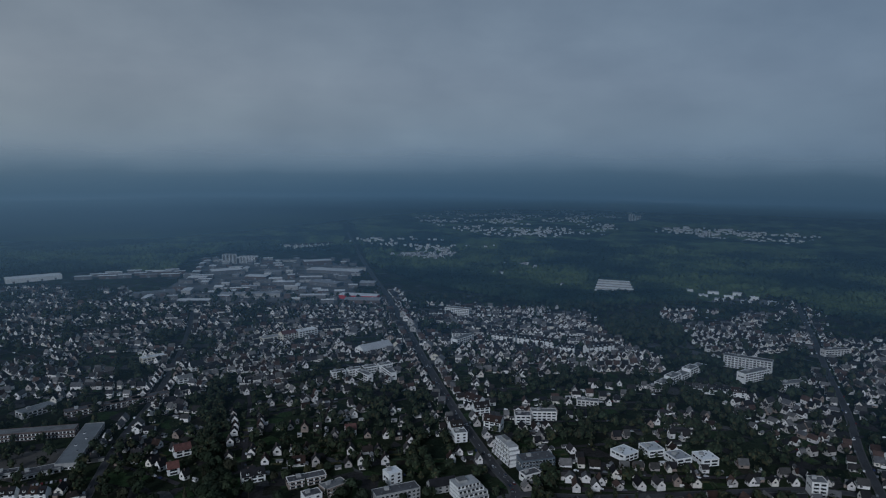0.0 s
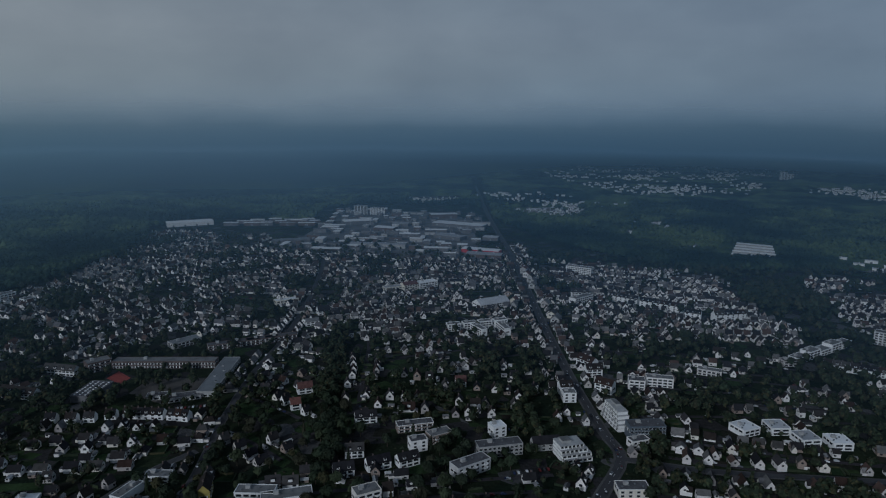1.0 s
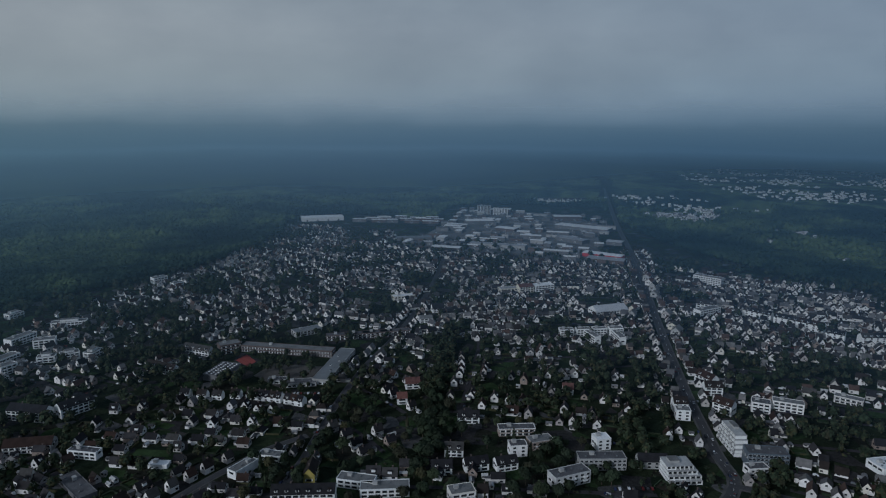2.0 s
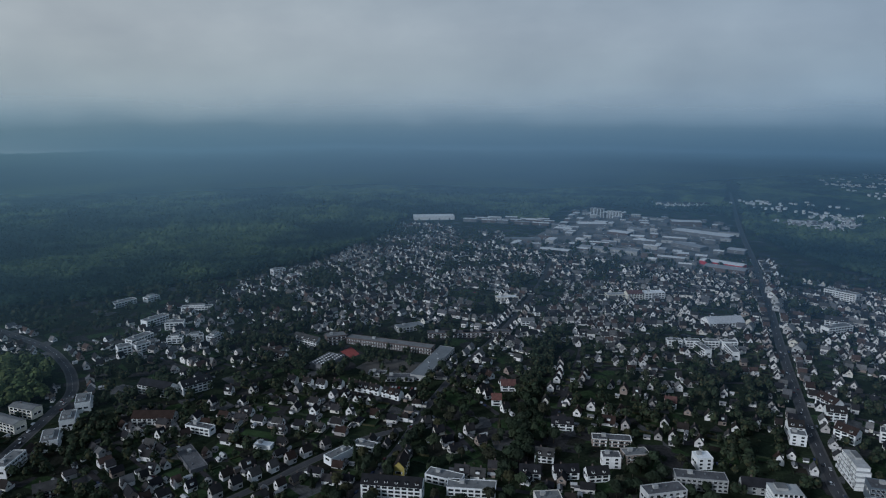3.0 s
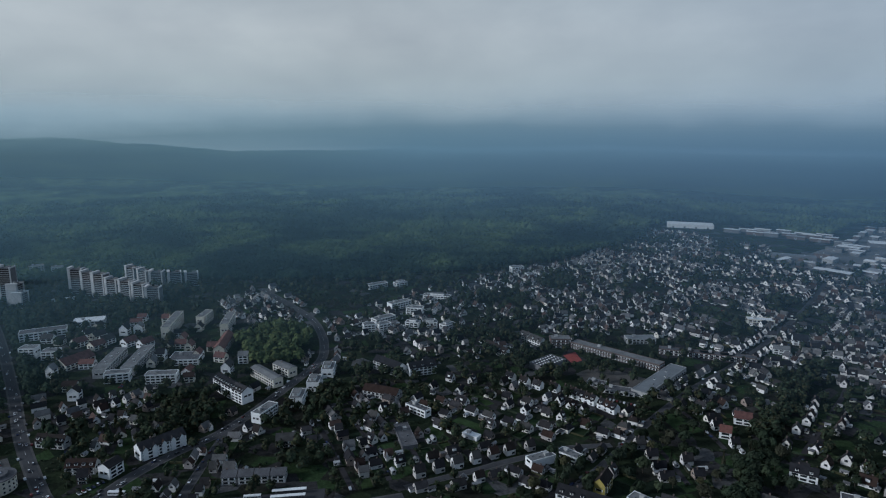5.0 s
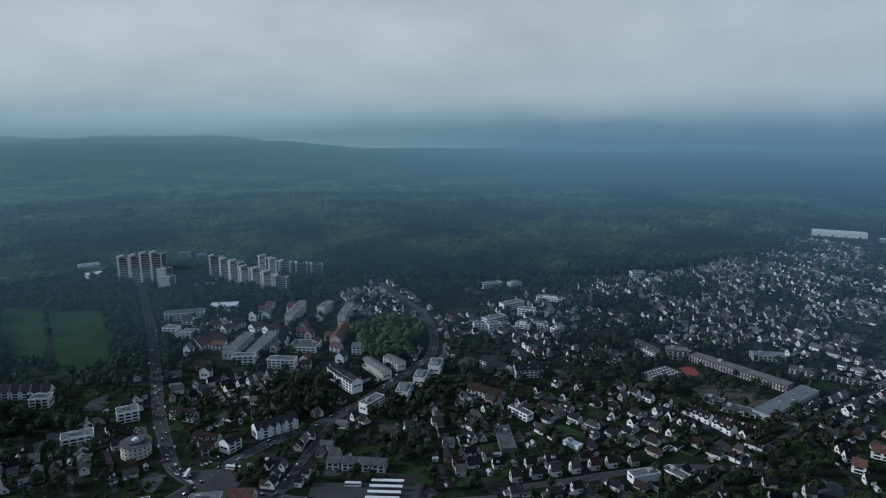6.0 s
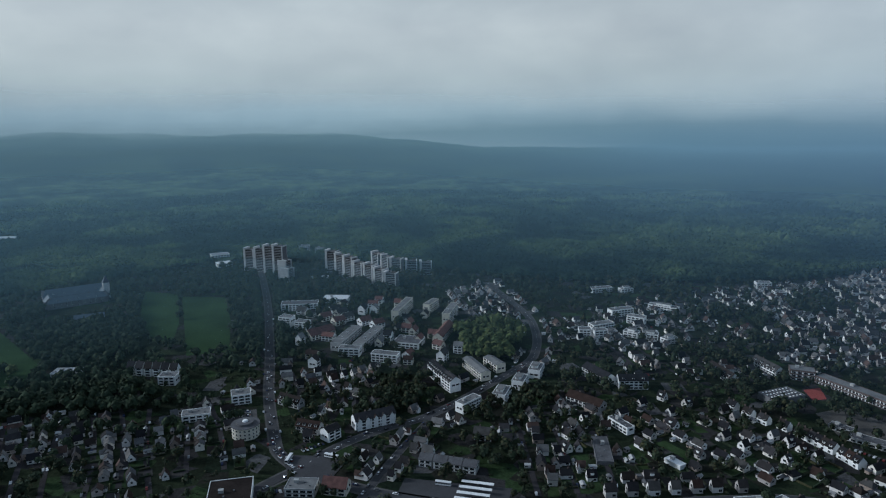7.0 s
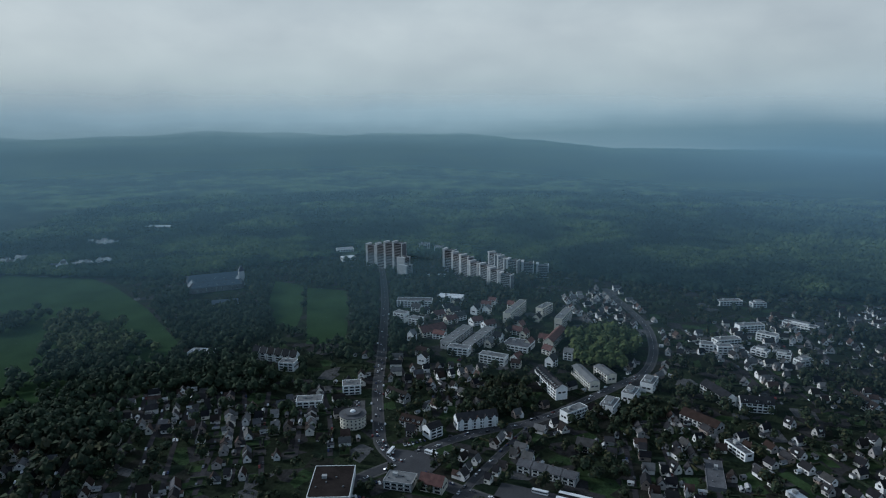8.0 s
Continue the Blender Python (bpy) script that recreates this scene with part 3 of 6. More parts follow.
def gable_house(l, w, eaves, rise, style):
    """A pitched-roof house, ridge along x, with its windows, door, chimney and dormer as parts."""
    base = new("house")
    ridge = eaves + rise
    hip = l * 0.28 if style == "hip" else 0.0
    walls = Shape().gable_body(l, w, eaves, ridge) if not hip else Shape().box(0, 0, -0.3, l, w, eaves + 0.3)
    part("wall", walls.mesh("wall", wall_mat), base)
    part("roof", Shape().gable_roof(l, w, eaves, ridge, hip=hip).mesh("roof", roof_mat), base)
    part("chimney", Shape().box(0, 0, 0, 0.8, 0.7, 2.0).box(0, 0, 2.0, 1.0, 0.9, 0.15).mesh("chimney", brick_mat), base, pose(l * 0.18, w * 0.12, ridge - 1.0))
    for side, turn in ((-1, 0), (1, 180)):
        part("window", WIDE, base, facade_pose(0.25 * l, side * w / 2, 1.7, turn))
        if eaves > 4.6:
            part("window", WINDOW, base, facade_pose(-0.25 * l, side * w / 2, 4.0, turn))
    for side, turn in ((-1, -90), (1, 90)):
        part("window", WIDE, base, facade_pose(side * l / 2, 0.0, eaves - 0.4 if not hip else eaves - 1.5, turn))
    if l * w > 56:
        part("annexe", Shape().box(0, 0, -0.3, 4.2, 3.6, 3.0).mesh("annexe", wall_mat), base, pose(-l / 2 - 1.9, w * 0.16, 0))
        part("annexe_roof", Shape().box(0, 0, 2.704, 4.6, 4.0, 0.22).mesh("annexe_roof", bitumen_mat), base, pose(-l / 2 - 1.9, w * 0.16, 0))
    if style == "dormer":
        d = Shape().box(0, 0, 0, 2.6, 2.4, 1.9, slot=0).box(0, -0.1, 1.9, 3.0, 2.9, 0.2, slot=1)
        part("dormer", d.mesh("dormer", white_mat, roof_mat), base, pose(0, -w * 0.26, eaves + rise * 0.28))
    return base


KINDS = [(8.19, 6.37, 3.19, 4.09, "plain"), (7.74, 7.1, 3.64, 4.37, "dormer"), (10.46, 6.92, 4.28, 3.91, "plain"), (7.28, 6.19, 3.73, 4.0, "dormer"), (8.19, 7.64, 4.28, 2.91, "hip"), (9.55, 7.1, 2.82, 4.28, "dormer"), (6.73, 6.37, 4.46, 3.82, "plain"), (5.2, 3.2, 2.3, 0.9, "shed")]
LABELS = ["white-rendered detached house with a dark pitched roof", "pale two-storey house with a dormer in its slate roof", "long pale house with a steep dark gable roof", "small pale gabled house with a roof dormer", "square pale villa with a dark hipped roof", "low pale cottage with a deep tiled roof", "narrow tall pale house with a dark roof"]
HOUSES = []
CORE = (-150, 400)


def pocket(x, y):
    """Where the town has green pockets between its rows of houses."""
    return math.sin(x * 0.023 + 1.7 * math.sin(y * 0.014)) * math.sin(y * 0.026 + 1.3 * math.sin(x * 0.018))


def settle(x, y, turn, kind, core=True):
    """Claim the ground for a house; it is built later."""
    l, w = KINDS[kind][:2]
    r = 0.46 * (l + w) / 2 + (1.7 if y < 720 else 0.7)
    if pocket(x, y) > (0.4 if x < -320 and y > 620 else 1.0 if -400 < x < -220 and 740 < y < 1010 else 1.0 if x < -270 and 270 < y < 470 else 0.5) or clash(x, y, r) or road_near(x, y, r - 1.0) or any(inside(x, y, ring) for ring in OPEN + [COPSE, YELLOW]) or off_line(x, y, BELT) < 12:
        return False
    take(x, y, r)
    HOUSES.append((math.dist((x, y), CORE), x, y, turn, kind))
    return True


dice = random.Random(7)


def along(line, gap, back, kinds=(0, 1, 2, 3, 4, 5, 6), skip=0.2, sides=(-1, 1), turnable=0.5):
    """Houses on both sides of a lane, in runs of a few that stand alike."""
    for side in sides:
        run = 0
        for a, b in zip(line, line[1:]):
            length, turn = math.dist(a, b), math.degrees(math.atan2(b[1] - a[1], b[0] - a[0]))
            nx, ny = -(b[1] - a[1]) / length, (b[0] - a[0]) / length
            d = dice.uniform(2, gap)
            while d < length:
                if run == 0:
                    run, across, usual, setback = dice.randrange(4, 10), 90 if dice.random() < turnable else 0, dice.choice(kinds), back + dice.uniform(-1.5, 4.0)
                run -= 1
                if dice.random() > skip:
                    p, s = lerp(a, b, d / length), side * (setback + dice.gauss(0, 0.7))
                    settle(p[0] + nx * s, p[1] + ny * s, turn + dice.gauss(0, 3) + across, usual if dice.random() < 0.65 else dice.choice(kinds))
                if dice.random() < (0.14 if a[1] < 720 else 0.4):
                    p, s = lerp(a, b, d / length), side * (setback + dice.uniform(10, 14))
                    settle(p[0] + nx * s, p[1] + ny * s, turn + dice.gauss(0, 5) + dice.choice((0, 90)), dice.choice(kinds))
                d += gap * dice.uniform(0.9, 1.15)


def quarter(a, b, c, d, lanes, gap=16.5, back=10.5, width=4.2, **more):
    """A quarter of a town: lanes from the side a-d across to the side b-c, lined with houses."""
    lanes, gap = round(lanes * (1.55 if a[1] < 700 else 1.75)), gap * (0.7 if a[1] < 700 else 0.64)
    for i in range(lanes):
        s = (i + 0.5) / lanes
        p, q = lerp(a, d, s), lerp(b, c, s)
        mid = lerp(p, q, 0.5)
        bow = dice.uniform(-8, 8)
        n = (-(q[1] - p[1]) / math.dist(p, q) * bow, (q[0] - p[0]) / math.dist(p, q) * bow)
        line = smooth([p, (mid[0] + n[0], mid[1] + n[1]), q], 3)
        LANES.append((line, width))
        along(line, gap, back, **more)


# ---- larger buildings, each from its near side a-b ----
def footing(name, a, b, width, label, category, group=""):
    base = new(name)
    base.matrix_world = pose(a[0], a[1], 0, 0, 0, math.degrees(math.atan2(b[1] - a[1], b[0] - a[0])))
    take_bar(a, b, width)
    return tagged(base, label, category, group), math.dist(a, b)


def ribbon(l, n, h=1.7):
    """One storey's row of windows in a shared frame, with piers between the panes."""
    s = Shape().box(0, 0, -h / 2 - 0.1, l, 0.1, h + 0.2, slot=0)
    for i in range(n):
        s.box(l * ((i + 0.5) / n - 0.5), -0.04, -h / 2, l / n * 0.74, 0.1, h, slot=1)
    return s.mesh("window_band", white_mat, glass_mat)


def panes(base, l, w, storeys, step=4.0, floor=3.0):
    """Windows storey by storey: single ones on the buildings of the inner quarter, bands further out."""
    n = max(1, int((l - 2) / step))
    x0, y0 = base.matrix_world.translation.xy
    single = math.dist((x0, y0), (0, 500)) < 110
    band = None if single else ribbon(l - 1.6, n)
    side_band = ribbon(w - 3, max(1, int(w / 5)))
    for s in range(storeys):
        z = 1.6 + s * floor
        for y, spin in ((0, 0), (w, 180))[:2 if math.hypot(x0, y0) < 430 else 1]:
            if single:
                for i in range(n):
                    part("window", WIDE, base, pose(l * (i + 0.5) / n, y, z, 0, 0, spin))
            else:
                part("window_band", band, base, pose(l / 2, y, z, 0, 0, spin))
        if w > 7 and s == storeys // 2:
            part("window_band", side_band, base, pose(0, w * 0.5, z, 0, 0, -90))
            part("window_band", side_band, base, pose(l, w * 0.5, z, 0, 0, 90))


def flat_block(a, b, width, storeys, label, wall=white_mat, top=gravel_mat, name="apartment_block", step=4.5, balconies=0, penthouse=False, floor=3.0, lights=0, glazed=True):
    base, l = footing(name, a, b, width, label, name.replace("_", " "))
    h = storeys * floor + 0.4
    part("wall", Shape().box(l / 2, width / 2, -0.3, l, width, h + 0.3).mesh("wall", wall), base)
    part("roof", Shape().box(l / 2, width / 2, h + 0.004, l - 0.7, width - 0.7, 0.12).mesh("roof", top), base)
    rim = Shape()
    for x, y, lx, ly in ((l / 2, 0.1, l + 0.2, 0.4), (l / 2, width - 0.1, l + 0.2, 0.4), (0.1, width / 2, 0.4, width - 0.6), (l - 0.1, width / 2, 0.4, width - 0.6)):
        rim.box(x, y, h + 0.004, lx, ly, 0.45)
    part("parapet", rim.mesh("parapet", wall), base)
    if glazed:
        panes(base, l, width, storeys, step, floor)
    for i in range(balconies):
        x = l * (i + 0.5) / balconies
        for s in range(1, storeys):
            part("balcony", BALCONY, base, pose(x, 0, s * floor))
    if penthouse:
        part("penthouse", Shape().box(0, 0, 0, l * 0.5, width * 0.5, 2.7, slot=0).box(0, 0, 2.7, l * 0.5 + 0.8, width * 0.5 + 0.8, 0.25, slot=1).mesh("penthouse", white_mat, top), base, pose(l * 0.5, width * 0.55, h + 0.12))
    for i in range(lights):
        part("skylight", SKYLIGHT, base, pose(l * (0.2 + 0.6 * (i + 0.5) / lights), width * (0.35 + 0.3 * (i % 2)), h + 0.12))
    for i in range(0 if lights or l < 15 or math.hypot(*a) > 700 else 4):
        part("vent", VENT, base, pose(l * (0.15 + 0.22 * i), width * (0.3 + 0.15 * (i % 3)), h + 0.12))
    if not lights:
        part("roof_box", ROOFBOX, base, pose(l * 0.3, width * 0.6, h + 0.12))
    return base


BALCONY = Shape().box(0, -0.75, -0.15, 3.2, 1.5, 0.2).box(0, -1.45, 0.05, 3.2, 0.1, 1.0).box(-1.55, -0.75, 0.05, 0.1, 1.4, 1.0).box(1.55, -0.75, 0.05, 0.1, 1.4, 1.0).mesh("balcony", white_mat)
SKYLIGHT = Shape().box(0, 0, 0, 2.6, 1.8, 0.5, slot=0).box(0, 0, 0.5, 2.3, 1.5, 0.12, slot=1).mesh("skylight", pale_roof_mat, glass_mat)
VENT = Shape().box(0, 0, 0, 1.1, 0.9, 0.8).box(0, 0, 0.8, 1.3, 1.1, 0.12).mesh("vent", metal_roof_mat)
ROOFBOX = Shape().box(0, 0, 0, 3.4, 2.6, 2.2).box(0, 0, 2.2, 3.7, 2.9, 0.15).mesh("roof_box", concrete_mat)


def pitched_block(a, b, width, storeys, label, wall=white_mat, top=roof_mat, rise=4.5, dormers=0, name="apartment_house", step=4.2, gables=0):
    base, l = footing(name, a, b, width, label, name.replace("_", " "))
    e = storeys * 2.9 + 0.3
    mid = lambda x, y, z: (x + l / 2, y + width / 2, z)
    part("wall", Shape().gable_body(l, width, e, e + rise, at=mid).mesh("wall", wall), base)
    part("roof", Shape().gable_roof(l, width, e, e + rise, at=mid).mesh("roof", top), base)
    panes(base, l, width, storeys, step, 2.9)
    for i in range(dormers):
        dormer_on(base, pose(l * (i + 0.5) / dormers, width * 0.2, e + rise * 0.18))
    for i in range(gables):
        part("gable", CROSS_GABLE, base, pose(l * (i + 0.5) / gables, -0.2, 0), label="white cross gable on the front")
    part("chimney", CHIMNEY, base, pose(l * 0.3, width * 0.55, e + rise - 0.8))
    return base


DORMER = Shape().box(0, 0, 0, 2.2, 2.6, 1.8, slot=0).box(0, -0.1, 1.8, 2.6, 3.0, 0.18, slot=1).mesh("dormer", white_mat, roof_mat)
DORMER_PANE = Shape().box(0, 0, -0.55, 1.4, 0.06, 1.1).mesh("window", glass_mat)


def dormer_on(base, m):
    part("window", DORMER_PANE, part("dormer", DORMER, base, m), pose(0, -1.32, 1.05))


CHIMNEY = Shape().box(0, 0, 0, 0.9, 0.8, 2.0).box(0, 0, 2.0, 1.1, 1.0, 0.15).mesh("chimney", brick_mat)
turned = lambda x, y, z: (-y, x + 2.0, z)
CROSS_GABLE = Shape().gable_body(5.0, 4.0, 8.6, 11.2, at=turned).gable_roof(5.0, 4.0, 8.6, 11.2, slot=1, at=turned).mesh("gable", white_mat, roof_mat)


def terrace(a, b, n, width, storeys, label, group, wall=None, top=None, rise=4.2, step=0.0, dormer=True, eaves=0.0):
    """A row of n joined houses, each a thing of its own."""
    l = math.dist(a, b) / n
    turn = math.degrees(math.atan2(b[1] - a[1], b[0] - a[0]))
    e = eaves or storeys * 2.8 + 0.3
    mid = lambda x, y, z: (x + l / 2, y + width / 2, z)
    first = new("terraced_house")
    part("wall", Shape().gable_body(l - 0.02, width, e, e + rise, at=mid).mesh("wall", wall or white_mat), first)
    part("roof", Shape().gable_roof(l - 0.7, width, e, e + rise, at=mid).mesh("roof", top or roof_mat), first)
    part("chimney", CHIMNEY, first, pose(l * 0.15, width * 0.5, e + rise - 0.8))
    if dormer:
        dormer_on(first, pose(l * 0.55, width * 0.2, e + rise * 0.15))
    for s in range(storeys):
        for y, spin in ((0, 0), (width, 180)):
            part("window", WIDE, first, pose(l * 0.5, y, 1.6 + s * 2.8, 0, 0, spin))
    tagged(first, label, "house", group)
    for i in range(n):
        p = lerp(a, b, i / n)
        m = pose(p[0], p[1], step * (i % 2), 0, 0, turn)
        if i:
            copy_thing(first, m)
        else:
            first.matrix_world = m
    take_bar(a, b, width)


FIN = Shape().box(0, 0, 0, 0.3, 1.6, 2.8).mesh("fin", white_mat)


def stepped_block(a, b, width, storeys, label, back=3.2, bays=5, wall=white_mat):
    """Flats whose storeys draw back one above the other, each with a railed terrace, dark glazing and fins between."""
    base, l = footing("apartment_block", a, b, width, label, "apartment block")
    for s in range(storeys):
        z, y0, cut = 3.0 * s, back * 0.5 * s, 2.4 * max(0, s - 1)
        long = l - cut
        part("storey", Shape().box(long / 2, (width + y0) / 2 + 0.6, z if s else -0.3, long, width - y0 - 1.2, 2.8 + (0 if s else 0.3)).mesh("storey", wall), base)
        part("floor_slab", Shape().box(long / 2, (width + y0) / 2, z + 2.8, long + 0.6, width - y0 + 0.6, 0.2).mesh("floor_slab", concrete_mat), base)
        for i in range(bays + 1):
            part("fin", FIN, base, pose(min(max(long * i / bays, 0.15), long - 0.15), y0 + 0.3, z))
        for i in range(bays):
            w = long / bays - 0.7
            part("window", Shape().box(0, 0, 0.25, w, 0.12, 2.2).mesh("window", glass_mat), base, pose(long * (i + 0.5) / bays, y0 + 1.17, z))
            part("balcony", Shape().box(0, 0, 0, w + 0.5, 0.12, 0.95).mesh("balcony", dice.choice((wall, concrete_mat))), base, pose(long * (i + 0.5) / bays, y0 - 0.2, z + 0.1))
    part("roof", Shape().box(l * 0.3, width * 0.7, storeys * 3.0 + 0.004, l * 0.3, width * 0.35, 1.9, slot=0).box(l * 0.3, width * 0.7, storeys * 3.0 + 1.9, l * 0.3 + 0.5, width * 0.35 + 0.5, 0.2, slot=1).mesh("roof", concrete_mat, gravel_mat), base)
    return base


def hall(a, b, width, h, label, top=None, wall=None, ribs=0, name="industrial_hall"):
    """A low hall with a shallow sheet roof, roof lights in rows and a loading front."""
    base, l = footing(name, a, b, width, label, "hall", "halls of the trading estate")
    part("wall", Shape().box(l / 2, width / 2, -0.3, l, width, h + 0.3).mesh("wall", wall or dice.choice((dark_concrete_mat, dark_concrete_mat, concrete_mat, brick_mat))), base)
    n = max(1, round(width / 22))
    s = Shape()
    for i in range(n):
        y0, y1 = width * i / n, width * (i + 1) / n
        low = [(-0.4, y0, h), (l + 0.4, y0, h), (l + 0.4, y1, h), (-0.4, y1, h)]
        ym = (y0 + y1) / 2
        s.solid([(low[0][0], y0, h), (low[1][0], y0, h), (low[1][0], ym, h + 0.9), (low[0][0], ym, h + 0.9)], [(low[0][0], y0, h + 0.3), (low[1][0], y0, h + 0.3), (low[1][0], ym, h + 1.2), (low[0][0], ym, h + 1.2)])
        s.solid([(low[0][0], ym, h + 0.9), (low[1][0], ym, h + 0.9), (low[1][0], y1, h), (low[0][0], y1, h)], [(low[0][0], ym, h + 1.2), (low[1][0], ym, h + 1.2), (low[1][0], y1, h + 0.3), (low[0][0], y1, h + 0.3)])
    part("roof", s.mesh("roof", top or pale_roof_mat), base)
    k = max(1, int(l / 26))
    for i in range(k):
        part("roof_light", ROOF_LIGHT, base, pose(l * (i + 0.5) / k, width / (2 * n) * 1.45, h + 0.86))
        part("gate", GATE, base, pose(l * (i + 0.5) / k, 0, 0))
    return base


ROOF_LIGHT = Shape().box(0, 0, 0, 1.6, min(6.0, 6.0), 0.35).mesh("roof_light", white_mat)
GATE = Shape().box(0, -0.05, 0.0, 4.6, 0.12, 4.2, slot=0).box(0, -0.1, 0.1, 4.2, 0.12, 3.9, slot=1).mesh("gate", white_mat, metal_roof_mat)

# by the main road
stepped_block((47, 571), (60, 540), 12, 5, "white five-storey flats with stepped balconies beside the main road", back=1.6, bays=6)
flat_block((69, 526), (98, 534), 14, 4, "glazed grey office block with pale bands", wall=slate_wall_mat, top=bitumen_mat, name="office_block", step=2.6)
flat_block((-49, 470), (-16, 485), 12, 3, "low grey-white office building with a flat dark roof", name="office_block", balconies=0, wall=concrete_mat, top=bitumen_mat, step=3.2)
flat_block((-42, 506), (-32, 513), 11, 3, "white cube building with a pale flat roof", top=pale_roof_mat)
stepped_block((16, 476), (38, 487), 20, 4, "stepped white flats with deep terraces", bays=6, back=4.0)
pitched_block((-8, 491), (13, 499), 10, 2, "pale corner house with a dark roof", dormers=0, wall=concrete_mat)
flat_block((-59, 436), (-38, 457), 12, 3, "pale three-storey flats with balconies", balconies=3, wall=shaft_mat, top=bitumen_mat)
for a, b in (((163, 552), (178, 562)), ((187, 562), (203, 566)), ((206, 545), (222, 550)), ((229, 545), (245, 548))):
    flat_block(a, b, 17, 2, "white cubic villa under a bright flat roof", top=pale_roof_mat, name="villa", step=5)
flat_block((372, 840), (421, 809), 12, 5, "tall pale slab of flats", step=4, balconies=6, wall=shaft_mat, top=bitumen_mat)
flat_block((368, 768), (408, 789), 12, 4, "stepped white flats below the tall slab", balconies=5)
for i in range(5):
    p, q = lerp((262, 746), (345, 826), i / 5), lerp((262, 746), (345, 826), (i + 0.92) / 5)
    flat_block(p, q, 12, 2 + i % 2, "white terraced flats climbing along a lane", step=5)
terrace((284, 739), (348, 719), 8, 10, 2, "pale terraced house in a long row", "row east of the slab")
terrace((70, 962), (108, 944), 6, 10, 3, "white terraced house with a dark roof", "white rows east of the main road")
terrace((111, 943), (166, 918), 8, 10, 3, "white terraced house with a dark roof", "white rows east of the main road")
terrace((165, 896), (185, 890), 3, 10, 3, "white terraced house with a dark roof", "white rows east of the main road")
terrace((203, 890), (245, 908), 6, 10, 3, "white terraced house with a dark roof", "white rows east of the main road")
for i in range(4):
    p, q = lerp((-133, 768), (-60, 809), (i + 0.02) / 4), lerp((-133, 768), (-60, 809), (i + 0.85) / 4)
    flat_block(p, q, 9, 3, "white cubic terrace with recessed balconies", step=3.4, balconies=3)
flat_block((-106, 779), (-89, 759), 8, 3, "white cubic wing of a terrace", step=3.6)
flat_block((-76, 795), (-62, 769), 8, 3, "white cubic wing of a terrace", step=3.6)
flat_block((4, 1128), (46, 1114), 14, 4, "four-storey white office with ribbon windows", name="office_block", step=3.6)
flat_block((22, 925), (47, 956), 12, 3, "pale three-storey flats near the main road", step=4.5)
pitched_block((-107, 873), (-70, 905), 22, 2, "low broad hall with a pale sloping roof", top=pale_roof_mat, rise=6)
for a, b, w, n in (((42, 624), (58, 617), 11, 3), ((35, 656), (51, 661), 11, 3), ((24, 690), (40, 676), 11, 3), ((10, 605), (22, 609), 12, 3), ((15, 965), (41, 966), 14, 3), ((306, 656), (324, 657), 10, 2), ((-162, 505), (-145, 513), 9, 2), ((-151, 448), (-137, 453), 10, 2), ((-127, 432), (-112, 443), 9, 2), ((-105, 442), (-92, 453), 10, 2), ((-149, 418), (-135, 425), 10, 2)):
    pitched_block(a, b, w, n, "broad white house with a dark pitched roof", dormers=2)
for a, b, w, n, p in (((75, 636), (91, 636), 12, 3, 3), ((93, 647), (119, 647), 10, 3, 4), ((148, 691), (171, 685), 10, 2, 0), ((244, 735), (260, 739), 10, 2, 0), ((399, 740), (432, 750), 11, 3, 4), ((535, 888), (574, 895), 10, 3, 0), ((296, 494), (308, 492), 12, 4, 2), ((-122, 497), (-94, 511), 10, 2, 0), ((-103, 468), (-91, 475), 10, 3, 0), ((-89, 480), (-74, 493), 11, 3, 2), ((-120, 387), (-106, 398), 12, 3, 3), ((55, 438), (77, 443), 12, 2, 0), ((70, 512), (84, 520), 9, 2, 0)):
    flat_block(a, b, w, n, "small flat-roofed block of pale flats in gardens", balconies=p, step=4.2, wall=wall_mat, top=dice.choice((gravel_mat, bitumen_mat)))
for i in range(15):
    y = 790 + i * 24 + dice.uniform(-6, 6)
    x = -12 - (y - 790) * 0.215
    for side, w in ((-1, 10), (1, 11)):
        if dice.random() < 0.5:
            c = (x + side * 16 - (8 if side < 0 else -1) + side * dice.uniform(-1, 10), y)
            w *= dice.uniform(0.75, 1.15)
            pitched_block((c[0], c[1] - 7), (c[0] + 3, c[1] + 7 + dice.uniform(-2, 3)) if side > 0 else (c[0] + dice.uniform(0, 4), c[1] + dice.uniform(5, 11)), w, dice.choice((2, 2, 3)), "shop house close to the main road", wall=dice.choice((wall_mat, cream_mat, concrete_mat, wall_mat)), top=dice.choice((roof_mat, roof_mat, red_mat, gravel_mat)), rise=dice.uniform(2.6, 4.6), step=5)

# trading estate
plot("ground_estate", [(-560, 1196), (-150, 1186), (-176, 1330), (-230, 1560), (-285, 1720), (-380, 1790), (-630, 1780), (-600, 1560)], 0.08, estate_mat, "pale paved yards of the trading estate", "yard")
HALLS = [((-433, 1250), (-319, 1262), 22, 8), ((-540, 1512), (-479, 1547), 34, 9), ((-447, 1456), (-398, 1450), 30, 8), ((-356, 1668), (-291, 1695), 30, 11), ((-186, 1211), (-118, 1209), 28, 7), ((-180, 1395), (-147, 1393), 26, 7), ((-492, 1190), (-434, 1196), 20, 7), ((-290, 1400), (-226, 1372), 28, 8), ((-422, 1524), (-382, 1528), 26, 7), ((-329, 1560), (-201, 1532), 40, 8)]
for a, b, w, h in HALLS:
    hall(a, b, w, h, "long pale hall with a light sheet roof")
